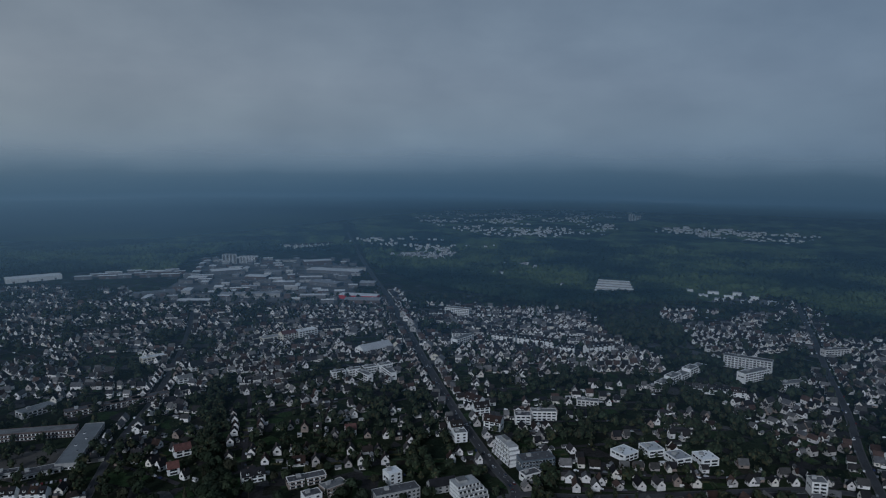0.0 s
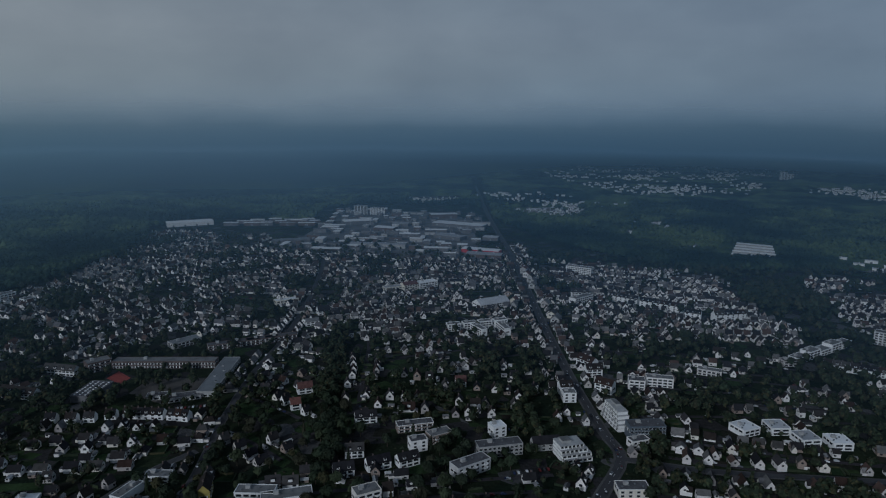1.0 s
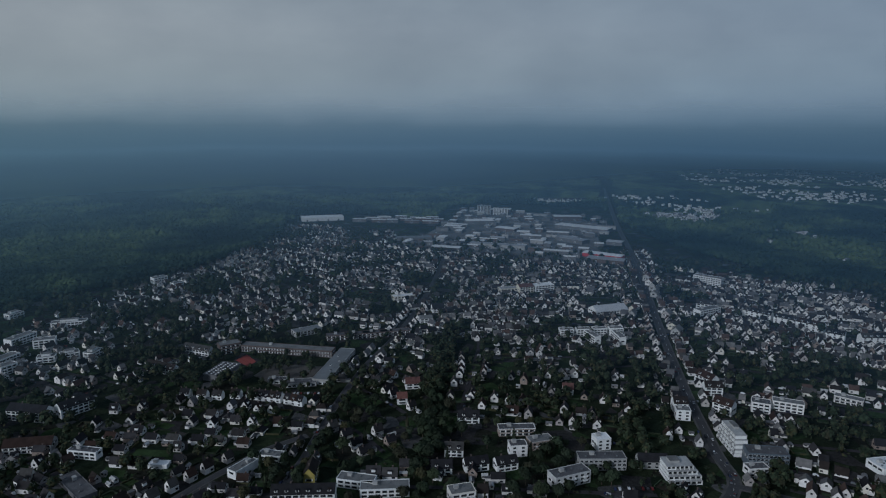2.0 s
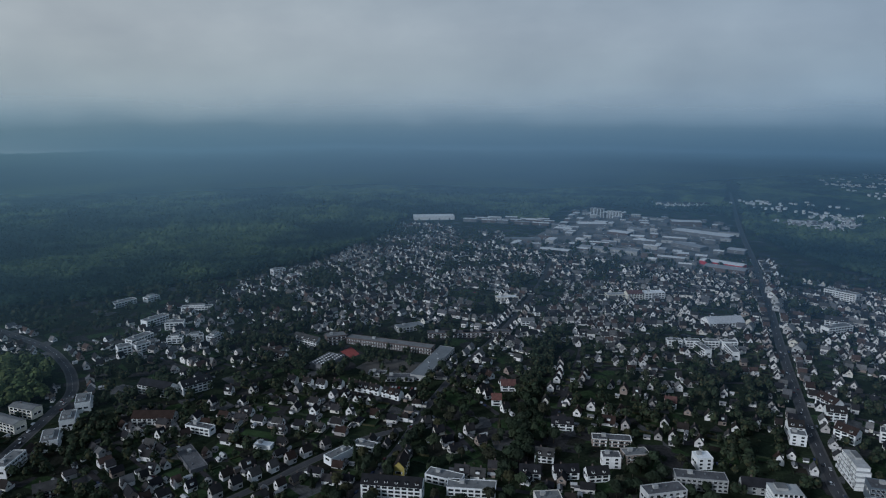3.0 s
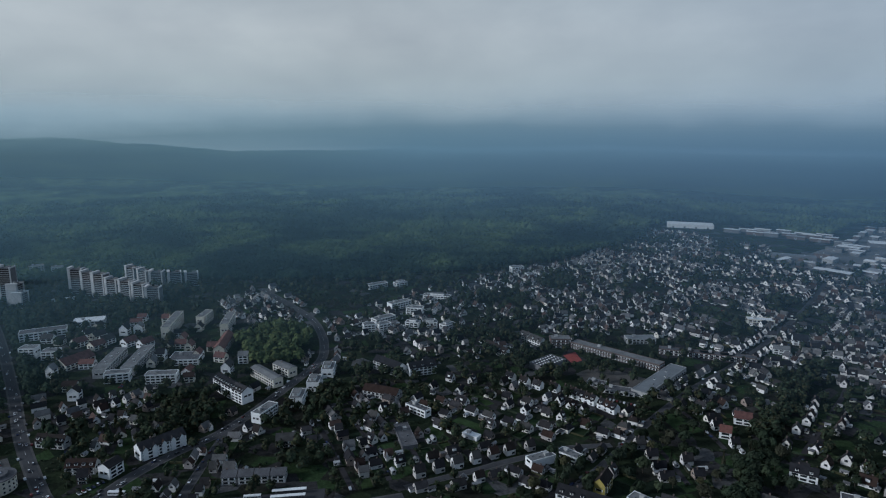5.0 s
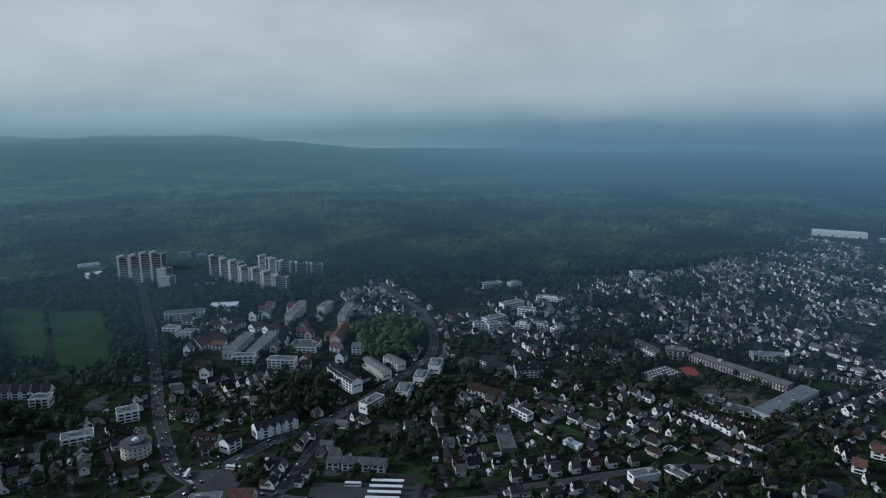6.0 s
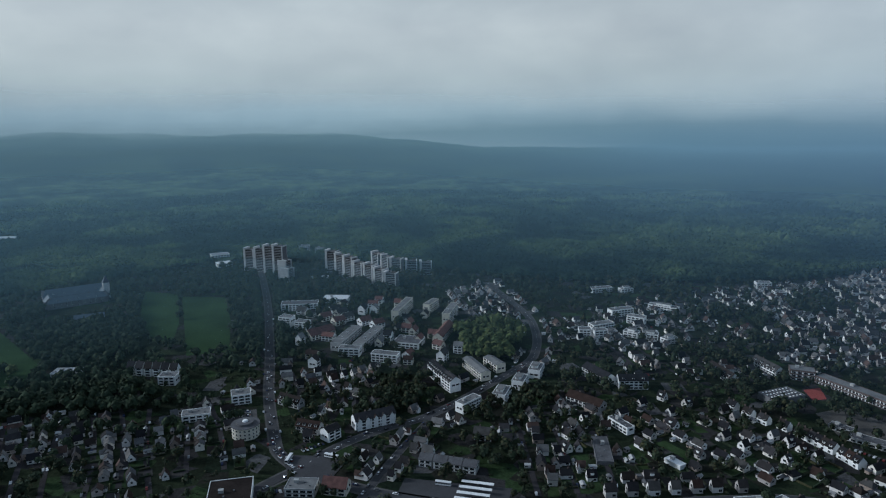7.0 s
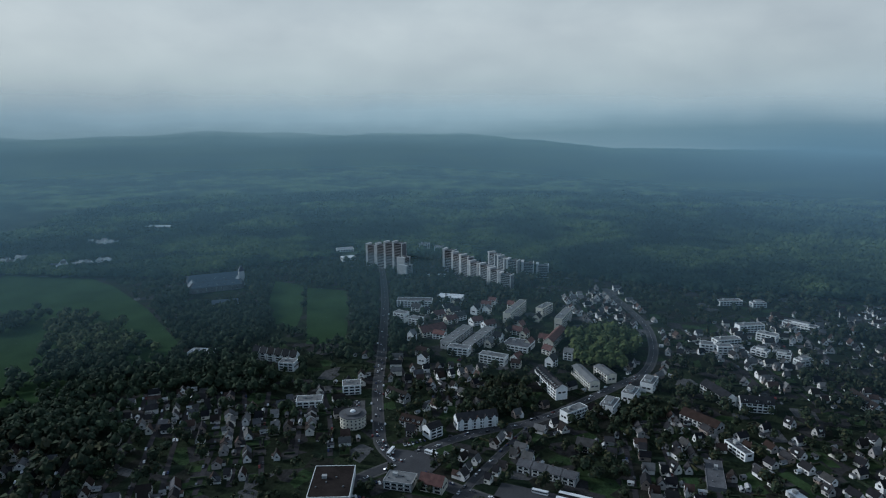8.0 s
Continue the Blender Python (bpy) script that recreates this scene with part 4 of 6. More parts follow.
hall((-203, 1258), (-128, 1246), 26, 7, "shop hall with a bright red fascia", wall=red_panel_mat)
for i in range(260):
    u, w = dice.random(), dice.random()
    c = lerp(lerp((-560, 1205), (-160, 1190), u), lerp((-640, 1780), (-250, 1760), u), w)
    l, d = dice.choice((12, 16, 22, 30, 44)) * dice.uniform(0.9, 1.2), dice.uniform(9, 22)
    t = math.radians(dice.choice((8, 8, 5, 12, 98)))
    m = (c[0] + math.cos(t) * l / 2 - math.sin(t) * d / 2, c[1] + math.sin(t) * l / 2 + math.cos(t) * d / 2)
    ends = [(c[0] + math.cos(t) * l * k - math.sin(t) * d / 2, c[1] + math.sin(t) * l * k + math.cos(t) * d / 2) for k in (0.1, 0.5, 0.9)]
    if not any(clash(*e, 0.55 * d) for e in ends) and not road_near(*m, l / 2 + 2):
        hall(c, (c[0] + l * math.cos(t), c[1] + l * math.sin(t)), d, dice.uniform(5, 9), "mid-sized workshop hall with a sheet roof", top=dice.choice((pale_roof_mat, gravel_mat, white_mat, pale_roof_mat, bitumen_mat)))
flat_block((-575, 1686), (-540, 1695), 14, 8, "distant block of eight-storey flats", wall=concrete_mat, step=7)
flat_block((-533, 1697), (-495, 1708), 14, 6, "distant block of six-storey flats", wall=white_mat, step=7)
hall((-932, 1376), (-851, 1443), 40, 9, "large white hall alone in the woods", top=white_mat, wall=white_mat)
for i in range(14):
    p = lerp((-815, 1430 + 34 * (i % 3)), (-620, 1488 + 34 * (i % 3)), i / 14 + dice.uniform(-0.02, 0.02))
    hall(p, (p[0] + dice.uniform(22, 44), p[1] + 10), dice.uniform(8, 13), dice.uniform(5, 8), "low pale hall at the forest edge", top=dice.choice((white_mat, pale_roof_mat)))
hall((-596, 1243), (-531, 1281), 24, 7, "grey hall beside the estate", top=metal_roof_mat)
for i in range(5):
    hall((314 + 9 * i, 1332 + 30 * i), (390 + 6 * i, 1308 + 30 * i), 13, 7.5, "pale hall in a row in a forest clearing", top=white_mat if i % 2 else pale_roof_mat, wall=concrete_mat)
for i in range(9):
    p = lerp((505, 1330), (640, 1286), i / 9)
    q = (p[0], p[1] - 38 * (i % 3) + 20)
    hall(q, (q[0] + dice.uniform(12, 24), q[1] - 7), dice.uniform(8, 14), dice.uniform(4, 7), "low pale building in a forest clearing", top=dice.choice((white_mat, pale_roof_mat)), wall=white_mat)
plot("ground_clearing", [(500, 1350), (640, 1310), (650, 1240), (560, 1240), (500, 1270)], 0.1, estate_mat, "pale bare yard in a forest clearing", "yard")
plot("ground_clearing", [(310, 1320), (395, 1296), (425, 1440), (350, 1475)], 0.1, estate_mat, "pale paved yard in a forest clearing", "yard")
for i in range(7):
    p = lerp((-476, 2020), (-347, 2089), i / 7)
    pitched_block(p, (p[0] + 14, p[1] + 6), 12, 3, "far white house at the forest edge", step=8)

# school
flat_block((-311, 530), (-332, 618), 17, 1, "broad low school hall with a grey sheet roof and skylights", wall=concrete_mat, top=metal_roof_mat, name="school_building", lights=4, floor=5.2, step=5)
flat_block((-453, 571), (-349, 596), 13, 2, "long two-storey school wing with ribbon windows", wall=brick_mat, top=gravel_mat, name="school_building", floor=3.6, step=3.2)
flat_block((-466, 552), (-453, 571), 14, 3, "dark brick head of the school wing", wall=brick_mat, name="school_building", floor=3.5)
flat_block((-349, 505), (-321, 524), 12, 1, "low grey school annexe", wall=concrete_mat, top=bitumen_mat, name="school_building", floor=3.5)
flat_block((-368, 508), (-352, 516), 9, 1, "low grey school annexe", wall=concrete_mat, top=bitumen_mat, name="school_building", floor=3.5)
flat_block((-434, 490), (-413, 493), 36, 1, "flat sports hall with rows of roof lights", wall=dark_concrete_mat, top=bitumen_mat, name="sports_hall", lights=1, floor=6.0, glazed=False)
GYM = bpy.data.objects["sports_hall"]
DOME = Shape().box(0, 0, 0, 1.5, 1.5, 0.3).box(0, 0, 0.3, 1.1, 1.1, 0.2).mesh("skylight", white_mat)
for i in range(4):
    for j in range(8):
        part("skylight", DOME, GYM, pose(2.6 + 5.3 * i, 3.2 + 4.2 * j, 6.53))
for i in range(4):
    p = (-384 + i * 17, 640 + i * 13)
    flat_block(p, (p[0] + 30, p[1] + 22), 10, 2, "brown brick school wing", wall=brick_mat, top=bitumen_mat, name="school_building", step=5)
flat_block((-425, 636), (-407, 665), 14, 2, "low hall with a pale green roof", wall=concrete_mat, top=metal_roof_mat, name="sports_hall")

# garden suburb south of the school
terrace((-365, 471), (-329, 476.5), 6, 8.5, 2, "white terraced cottage with a dark roof", "long white row", eaves=5.2)
terrace((-326, 477), (-306, 478), 3, 8.5, 2, "white terraced cottage with a dark roof", "long white row", eaves=5.2)
for p in ((-424, 448), (-407, 452), (-393, 457), (-379, 466)):
    terrace(p, (p[0] + 9.4, p[1] + 2.6), 2, 7.2, 2, "white paired cottage with a dark roof", "paired cottages", rise=3.8, dormer=False, eaves=4.8)
pitched_block((-508, 486), (-470, 486), 10, 2, "white flats in a row below the trees", dormers=5)
pitched_block((-511, 542), (-475, 543), 10, 2, "white flats among trees", dormers=4)
def place(x, y, turn, kind):
    """A house at a known spot."""
    if not clash(x, y, 2.6):
        take(x, y, 0.46 * sum(KINDS[kind][:2]) / 2 + 0.6)
        HOUSES.append((0.0, x, y, turn, kind))


for x, y in ((-316, 295), (-313, 310), (-311, 326), (-309, 342), (-306, 356), (-302, 374)):
    place(x, y, 80, 6)
for x, y in ((-413, 363), (-397, 368), (-380, 374), (-364, 381), (-343, 387), (-328, 393), (-307, 399)):
    place(x, y, 17, 2)
for x, y, turn, kind in ((-389, 351, 17, 2), (-375, 335, 17, 0), (-360, 339, 17, 0), (-336, 359, 17, 0), (-423, 392, 107, 2), (-453, 401, 20, 1), (-447, 376, 110, 0), (-353, 414, 107, 6), (-372, 410, 107, 2), (-308, 422, 100, 4), (-304, 440, 20, 0), (-285, 441, 20, 2), (-275, 399, 110, 2), (-285, 325, 80, 0), (-253, 344, 20, 4), (-264, 337, 20, 0), (-302, 270, 80, 2), (-289, 294, 80, 2), (-428, 310, 100, 1), (-445, 324, 20, 2), (-332, 300, 80, 0), (-330, 318, 80, 5), (-340, 275, 80, 1), (-318, 279, 80, 6), (-400, 410, 17, 2), (-386, 420, 17, 0), (-366, 428, 17, 2), (-340, 428, 17, 0), (-326, 432, 107, 3), (-344, 402, 17, 0), (-415, 346, 17, 0), (-432, 348, 107, 2), (-402, 380, 17, 5), (-320, 408, 17, 2), (-323, 344, 80, 0), (-436, 416, 107, 1), (-350, 372, 17, 3), (-288, 312, 80, 6), (-280, 340, 20, 2), (-272, 356, 20, 0), (-420, 296, 17, 0), (-405, 284, 17, 2), (-384, 274, 17, 1), (-366, 264, 80, 0), (-348, 258, 80, 2)):
    place(x, y, turn, kind)
flat_block((-350, 341), (-336, 346), 7, 1, "low white garage row with a pale roof", top=pale_roof_mat, name="garage_row", glazed=False)
flat_block((-420, 328), (-396, 334), 8, 2, "long low building with a dark flat roof", top=bitumen_mat, name="office_block")
flat_block((-396, 301), (-358, 288), 13, 1, "low grey hall between gardens", wall=dark_concrete_mat, top=bitumen_mat, name="workshop_hall", floor=3.0, glazed=False)
for ring in ([(-378, 350), (-381, 360), (-355, 369), (-349, 360)], [(-376, 322), (-382, 331), (-353, 331), (-349, 320)], [(-399, 395), (-397, 404), (-385, 404), (-386, 395)]):
    plot("ground_lawn", ring, 0.09, lawn_mat, "green lawn between garden hedges", "lawn")
    OPEN.append(ring)
pitched_block((-221, 372), (-228, 388), 8.5, 3, "narrow house with a yellow gable and dark roof", wall=yellow_mat)
flat_block((-206, 377), (-179, 382), 11, 2, "low pale flat-roofed building", top=gravel_mat, name="office_block")
flat_block((-183, 371), (-152, 387), 12, 2, "long pale building with a flat roof", top=gravel_mat, name="office_block")
pitched_block((-231, 334), (-192, 353), 12, 4, "pale four-storey apartment house with dormers", dormers=6)
flat_block((-284, 378), (-287, 356), 9, 2, "long low white building beside the street", top=gravel_mat, name="office_block")
flat_block((-280, 382), (-262, 386), 9, 2, "low white building on the corner", top=gravel_mat, name="office_block")
pitched_block((-228, 518), (-220, 523), 8, 2, "house with a bright orange tiled roof", top=orange_mat)
pitched_block((-236, 552), (-224, 560), 9, 2, "house with a red tiled roof", top=red_mat)

# along the curved road
for a, b, w in (((-466, 209), (-480, 230), 10), ((-477, 252), (-496, 264), 12.5), ((-502, 279), (-519, 290), 12), ((-525, 305), (-544, 317), 12.5)):
    flat_block(a, b, w, 3, "white three-storey flats with a flat roof and terraces", penthouse=w > 11, step=3.0, balconies=4)
pitched_block((-579, 237), (-534, 245), 11, 3, "pale four-storey flats with a low grey roof", wall=cream_mat, top=gravel_mat, rise=1.6)
pitched_block((-577, 260), (-551, 267), 11, 3, "pale flats with a low grey roof", wall=cream_mat, top=gravel_mat, rise=1.6)
for a, b in (((-566, 196), (-549, 199)), ((-548.7, 199), (-532, 203)), ((-531.7, 203), (-514, 208))):
    pitched_block(a, b, 12, 4, "white four-storey house in a curved row with roof dormers", dormers=4, rise=4)
pitched_block((-456, 111), (-465, 147), 12, 3, "white three-storey house with cross gables and blue-grey roof", gables=5)
pitched_block((-441, 87), (-449, 98), 11, 3, "white block with balconies at the junction", rise=3)
pitched_block((-528, 44), (-511, 63), 9, 2, "dark-roofed row with small white dormers", dormers=5, wall=concrete_mat)
pitched_block((-447, 66), (-444, 73), 8, 2, "narrow brown house by the junction", wall=brick_mat)
pitched_block((-467, 60), (-456, 79), 10, 2, "long house with a dark mansard roof", dormers=4, wall=concrete_mat)
for i in range(4):
    p, q = lerp((-388, 153), (-365, 194), i / 4), lerp((-388, 153), (-365, 194), (i + 0.9) / 4)
    pitched_block(p, q, 11, 2, "grey-roofed terrace by the bus yard", wall=concrete_mat, top=bitumen_mat, rise=2.5)
pitched_block((-418, 205), (-411, 219), 12, 2, "old brown villa with a hipped grey roof", wall=brick_mat, rise=4)
pitched_block((-366, 78), (-359, 95), 12, 2, "old corner house with a red tiled roof", top=red_mat, wall=cream_mat, rise=5.5)
flat_block((-369, 52), (-363, 73), 15, 2, "glazed flat-roofed shop building at the junction", wall=concrete_mat, name="shop_building")
flat_block((-347, 0), (-347, 30), 42, 2, "big flat shop with a dark brown roof and white rim", wall=white_mat, top=brown_roof_mat, name="shop_building", floor=3.6, glazed=False)
flat_block((-534, 2), (-536, 20), 15, 3, "white office villa on the west road", name="office_block")
flat_block((-506, -38), (-508, -14), 14, 2, "pale flat-roofed shop by the west road", top=gravel_mat, name="shop_building")


def drum():
    """The round office: a drum with ribbon windows and a set-back roof storey."""
    base = tagged(new("round_building"), "round three-storey office with window bands and a domed roof light", "office building")
    base.matrix_world = pose(-472, 19, 0)
    take(-472, 19, 13)
    n, r = 40, 11.5

    def ring(radius, z):
        return [(radius * math.cos(k * math.tau / n), radius * math.sin(k * math.tau / n), z) for k in range(n)]

    part("wall", Shape().solid(ring(r, -0.3), ring(r, 10.2)).mesh("wall", cream_mat), base)
    for s in range(3):
        for k in range(0, n, 2):
            a = k * math.tau / n
            part("window", BAND_ROUND, base, pose((r - 0.02) * math.cos(a), (r - 0.02) * math.sin(a), 1.9 + 3.2 * s, 0, 0, math.degrees(a) + 90))
    part("roof", Shape().solid(ring(r + 0.6, 10.204), ring(r + 0.6, 10.7)).mesh("roof", bitumen_mat), base)
    part("roof_storey", Shape().solid(ring(7.4, 10.704), ring(7.0, 12.6)).mesh("roof_storey", bitumen_mat), base)
    part("roof_light", Shape().solid(ring(2.6, 12.604), ring(1.8, 13.8)).mesh("roof_light", white_mat), base)


BAND_ROUND = glazing("window", 1.45, 1.5)
drum()

# the centre between the west road and the curved road
for a, b, w, s in (((-655, 112), (-714, 142), 13, 3), ((-646, 137), (-706, 169), 13, 3)):
    flat_block(a, b, w, s, "long flat-roofed shop and office wing", wall=concrete_mat, top=gravel_mat, name="office_block", lights=5)
flat_block((-640, 108), (-632, 131), 12, 3, "white flat-roofed office front", name="office_block")
flat_block((-616, 142), (-602, 169), 12, 3, "white flat-roofed office front", name="office_block")
flat_block((-655, 172), (-640, 200), 26, 2, "dark flat-roofed shop hall", top=bitumen_mat, name="shop_building")
pitched_block((-698, 80), (-716, 110), 18, 2, "big house with a brown-red tiled roof", top=red_mat, wall=cream_mat, rise=6)
pitched_block((-651, 231), (-698, 256), 12, 3, "long house with an orange-red tiled roof", top=orange_mat, wall=cream_mat)
for x, y, t in ((-676, 218, 60), (-655, 206, 150), (-688, 205, 150), (-640, 216, 40), (-720, 205, 150), (-706, 190, 60)):
    pitched_block((x, y), (x + 13 * math.cos(radians(t)), y + 13 * math.sin(radians(t))), 9, 2, "old house with a red tiled roof", top=dice.choice((red_mat, orange_mat, red_mat)), wall=cream_mat)
for x, y in ((-770, 96), (-784, 118), (-762, 124), (-748, 112), (-800, 110), (-740, 145), (-725, 160)):
    pitched_block((x, y), (x - 8, y + 14), 12, 2, "town house with a red-brown roof near the centre", top=dice.choice((red_mat, roof_mat, red_mat)), wall=dice.choice((white_mat, cream_mat)))
flat_block((-832, 42), (-826, 92), 18, 3, "dark-fronted shop building with pale columns", name="shop_building", top=bitumen_mat)
flat_block((-766, 40), (-757, 55), 13, 4, "white flats beside the west road", balconies=2)
flat_block((-750, 60), (-742, 75), 13, 3, "white flats beside the west road", balconies=2)
flat_block((-860, 100), (-850, 135), 20, 2, "pale shop hall near the towers", name="shop_building", top=pale_roof_mat)

for a, b, s in (((-744, 193), (-804, 223), 5), ((-773, 240), (-798, 259), 4), ((-717, 255), (-763, 278), 5)):
    flat_block(a, b, 10, s, "pale slab of flats on a lawn", wall=cream_mat, top=gravel_mat, step=4.2)


# high-rise estate
def tower(x, y, turn, l, w, storeys, label):
    """A slab tower: dark balcony storeys between white shafts, a set-back top."""
    base = tagged(new("tower_block"), label, "tower block", "high-rise estate")
    base.matrix_world = pose(x, y, 0, 0, 0, turn)
    take(x, y, 12)
    h = storeys * 2.85
    part("wall", Shape().box(0, 0, -0.3, l, w, h + 0.3).mesh("wall", dark_concrete_mat), base)
    for u, top in ((-0.5, 3.4), (0.5, 1.6)):
        part("shaft", Shape().box(0, 0, -0.3, 3.6 if u < 0 else 1.4, w + 2.6, h + top).box(0, -0.6, h + top - 0.3, 4.4 if u < 0 else 1.8, w + 3.2, 0.5).mesh("shaft", shaft_mat), base, pose(u * (l - 2.0), 0, 0), label="white-rendered stair shaft")
    for s in range(storeys):
        part("balcony", BANK, base, pose(0, -w / 2, s * 2.85))
        part("window_band", GLASS_BAND, base, pose(0, -w / 2, s * 2.85))
    part("roof", Shape().box(0, 0, h + 0.004, l - 1, w - 1, 0.4).box(l * 0.2, 0, h + 0.4, 5, 4, 2.4).mesh("roof", gravel_mat), base)


profile = [(0, 0), (-1.1, 0), (-1.1, 1.05), (-1.02, 1.05), (-1.02, 0.2), (0, 0.2)]
BANK = Shape().solid([(8.6, y, z) for y, z in profile], [(-8.6, y, z) for y, z in profile]).mesh("balcony", rail_mat)
GLASS_BAND = Shape().box(0, -0.03, 0.95, 16.6, 0.1, 1.7).mesh("window_band", glass_mat)
for k, (x, y, s) in enumerate(((-1098, -12, 13), (-1086, 6, 14), (-1072, 22, 16), (-1056, 38, 17), (-1026, 46, 10), (-1004, 50, 7))):
    tower(x, y, 57 if k < 4 else 150, 20, 12, s, "tall stepped tower block of pale concrete with white shafts")
for k, (x, y, s, t) in enumerate(((-1046, 126, 13, 60), (-1024, 140, 12, 40), (-1004, 153, 12, 40), (-983, 167, 10, 40), (-962, 182, 10, 40), (-942, 196, 9, 40), (-923, 210, 8, 60), (-1064, 206, 9, 30), (-1044, 220, 8, 30), (-1024, 234, 8, 60), (-1004, 256, 8, 80), (-998, 280, 7, 80))):
    tower(x, y, t, 20, 12, s, "pale concrete tower block in a winding chain")
flat_block((-1208, -92), (-1216, -60), 22, 2, "white round-cornered pavilion with a broad flat roof", top=pale_roof_mat, name="pavilion")
for a, b in (((-1228, 70), (-1230, 92)), ((-1200, 100), (-1196, 122))):
    flat_block(a, b, 12, 4, "low pale row of flats behind the towers", wall=shaft_mat, top=gravel_mat, step=4)
flat_block((-996, 84), (-994, 116), 10, 1, "low white flat-roofed hall before the towers", top=pale_roof_mat, name="shop_building", floor=4.5)
CLEARED = [(-1212, -76, 40), (-1215, 95, 34)]
flat_block((-1500, -590), (-1492, -530), 20, 3, "long pale building alone in the woods", top=pale_roof_mat, name="office_block", step=7)
flat_block((-1130, -72), (-1138, -48), 20, 2, "white pavilion with a broad flat roof", top=pale_roof_mat, name="pavilion")

# parkland in the west
def manor():
    """The old manor: two long wings under slate joined by end wings, a corner tower with a steep cap."""
    a, b = (-912, -280), (-944, -203)
    base, l = footing("manor_house", a, b, 48, "large old manor of several wings with slate roofs among trees", "manor house")
    for x, y, long, deep, e, rise, spin in ((l / 2, 9, l - 8, 15, 8.5, 6.5, 0), (l / 2, 37, l, 17, 11.5, 9.5, 0), (7, 23, 32, 13, 9.5, 6.5, 90), (l - 7, 23, 32, 13, 9.5, 6.5, 90)):
        m = pose(x, y, 0, 0, 0, spin)
        part("wall", Shape().gable_body(long, deep, e, e + rise).mesh("wall", dark_concrete_mat), base, m)
        part("roof", Shape().gable_roof(long, deep, e, e + rise, hip=0 if spin else 5.0).mesh("roof", slate_wall_mat), base, m)
        if not spin:
            for z in (2.6, 6.2, 9.4)[:2 if e < 9 else 3]:
                for k in range(9):
                    part("window", WINDOW, base, pose(x + (long - 8) * (k - 4) / 9, y - deep / 2, z))
            for k in range(5):
                dormer_on(base, pose(x + long * (k - 2) / 6, y - deep * 0.28, e + rise * 0.2))
            for k in (-0.25, 0.2):
                part("chimney", CHIMNEY, base, pose(x + long * k, y, e + rise - 0.6))
    part("tower", Shape().box(0, 0, -0.3, 8.5, 8.5, 24).mesh("tower", shaft_mat), base, pose(l - 1, 27, 0), label="pale square corner tower")
    cap = [(-4.8, -4.8, 23.704), (4.8, -4.8, 23.704), (4.8, 4.8, 23.704), (-4.8, 4.8, 23.704)]
    part("tower_roof", Shape().solid(cap, [(x * 0.08, y * 0.08, 33) for x, y, z in cap]).mesh("tower_roof", slate_wall_mat), base, pose(l - 1, 27, 0), label="steep slate tower cap")


manor()
pitched_block((-836, -221), (-845, -186), 12, 2, "farm wing in front of the manor with pale bays", wall=white_mat, top=slate_wall_mat, rise=4.5, name="farm_wing", step=3.5)
flat_block((-650, -190), (-646, -163), 16, 1, "low white pavilion in the trees", name="pavilion", top=pale_roof_mat)
for i in range(6):
    p = lerp((-636, -112), (-616, -58), i / 6)
    pitched_block(p, (p[0] + 2.5, p[1] + 7.5), 9, 3, "steep white gabled house in a short row", rise=5.5)
flat_block((-600, -75), (-596, -58), 13, 3, "white villa with terraces", name="villa")

# villas at the forest edge
for a, b, w, n in (((-815, 500), (-817, 534), 12, 2), ((-804, 542), (-804, 562), 11, 2), ((-724, 540), (-694, 567), 11, 2), ((-698, 473), (-701, 506), 12, 3), ((-674, 481), (-658, 497), 12, 3), ((-637, 398), (-632, 412), 12, 3), ((-627, 414), (-626, 431), 11, 3), ((-655, 426), (-660, 457), 12, 2), ((-628, 452), (-615, 464), 11, 2), ((-613, 469), (-603, 485), 11, 2), ((-586, 486), (-590, 504), 11, 2), ((-778, 756), (-771, 777), 13, 3), ((-735, 753), (-730, 769), 12, 2)):
    flat_block(a, b, w, n, "white cubic villa with terraces under a flat roof", name="villa", step=4.2, balconies=2, penthouse=n == 2 and w == 11)
pitched_block((-484, 372), (-477, 400), 13, 3, "big plain white apartment house", dormers=3)
pitched_block((-527, 352), (-491, 361), 13, 3, "long white apartment house", dormers=0)
pitched_block((-470, 310), (-440, 330), 13, 2, "grey-roofed house around a yard", wall=concrete_mat)

# ---- quarters of houses ----
for i in range(46):
    x, y, t = dice.uniform(-850, -590), dice.uniform(60, 240), dice.choice((62, 152, 70, 145))
    l, w = dice.uniform(9, 16), dice.uniform(8, 11)
    c, s = math.cos(radians(t)), math.sin(radians(t))
    m = (x + c * l / 2 - s * w / 2, y + s * l / 2 + c * w / 2)
    if not clash(*m, 7.5) and not road_near(*m, 8) and not inside(*m, YELLOW):
        pitched_block((x, y), (x + c * l, y + s * l), w, dice.choice((2, 2, 3)), "town house in the old centre", top=dice.choice((red_mat, roof_mat, roof_mat, orange_mat, gravel_mat)), wall=dice.choice((white_mat, cream_mat, white_mat)), rise=dice.uniform(3, 5))
for row, turn, kind in ((((-215, 648), (-208, 631), (-203, 617), (-200, 604), (-197, 582), (-187, 548)), 110, 6), (((-189, 654), (-183, 636), (-180, 623), (-177, 608)), 110, 0)):
    for x, y in row:
        place(x, y, turn, kind)
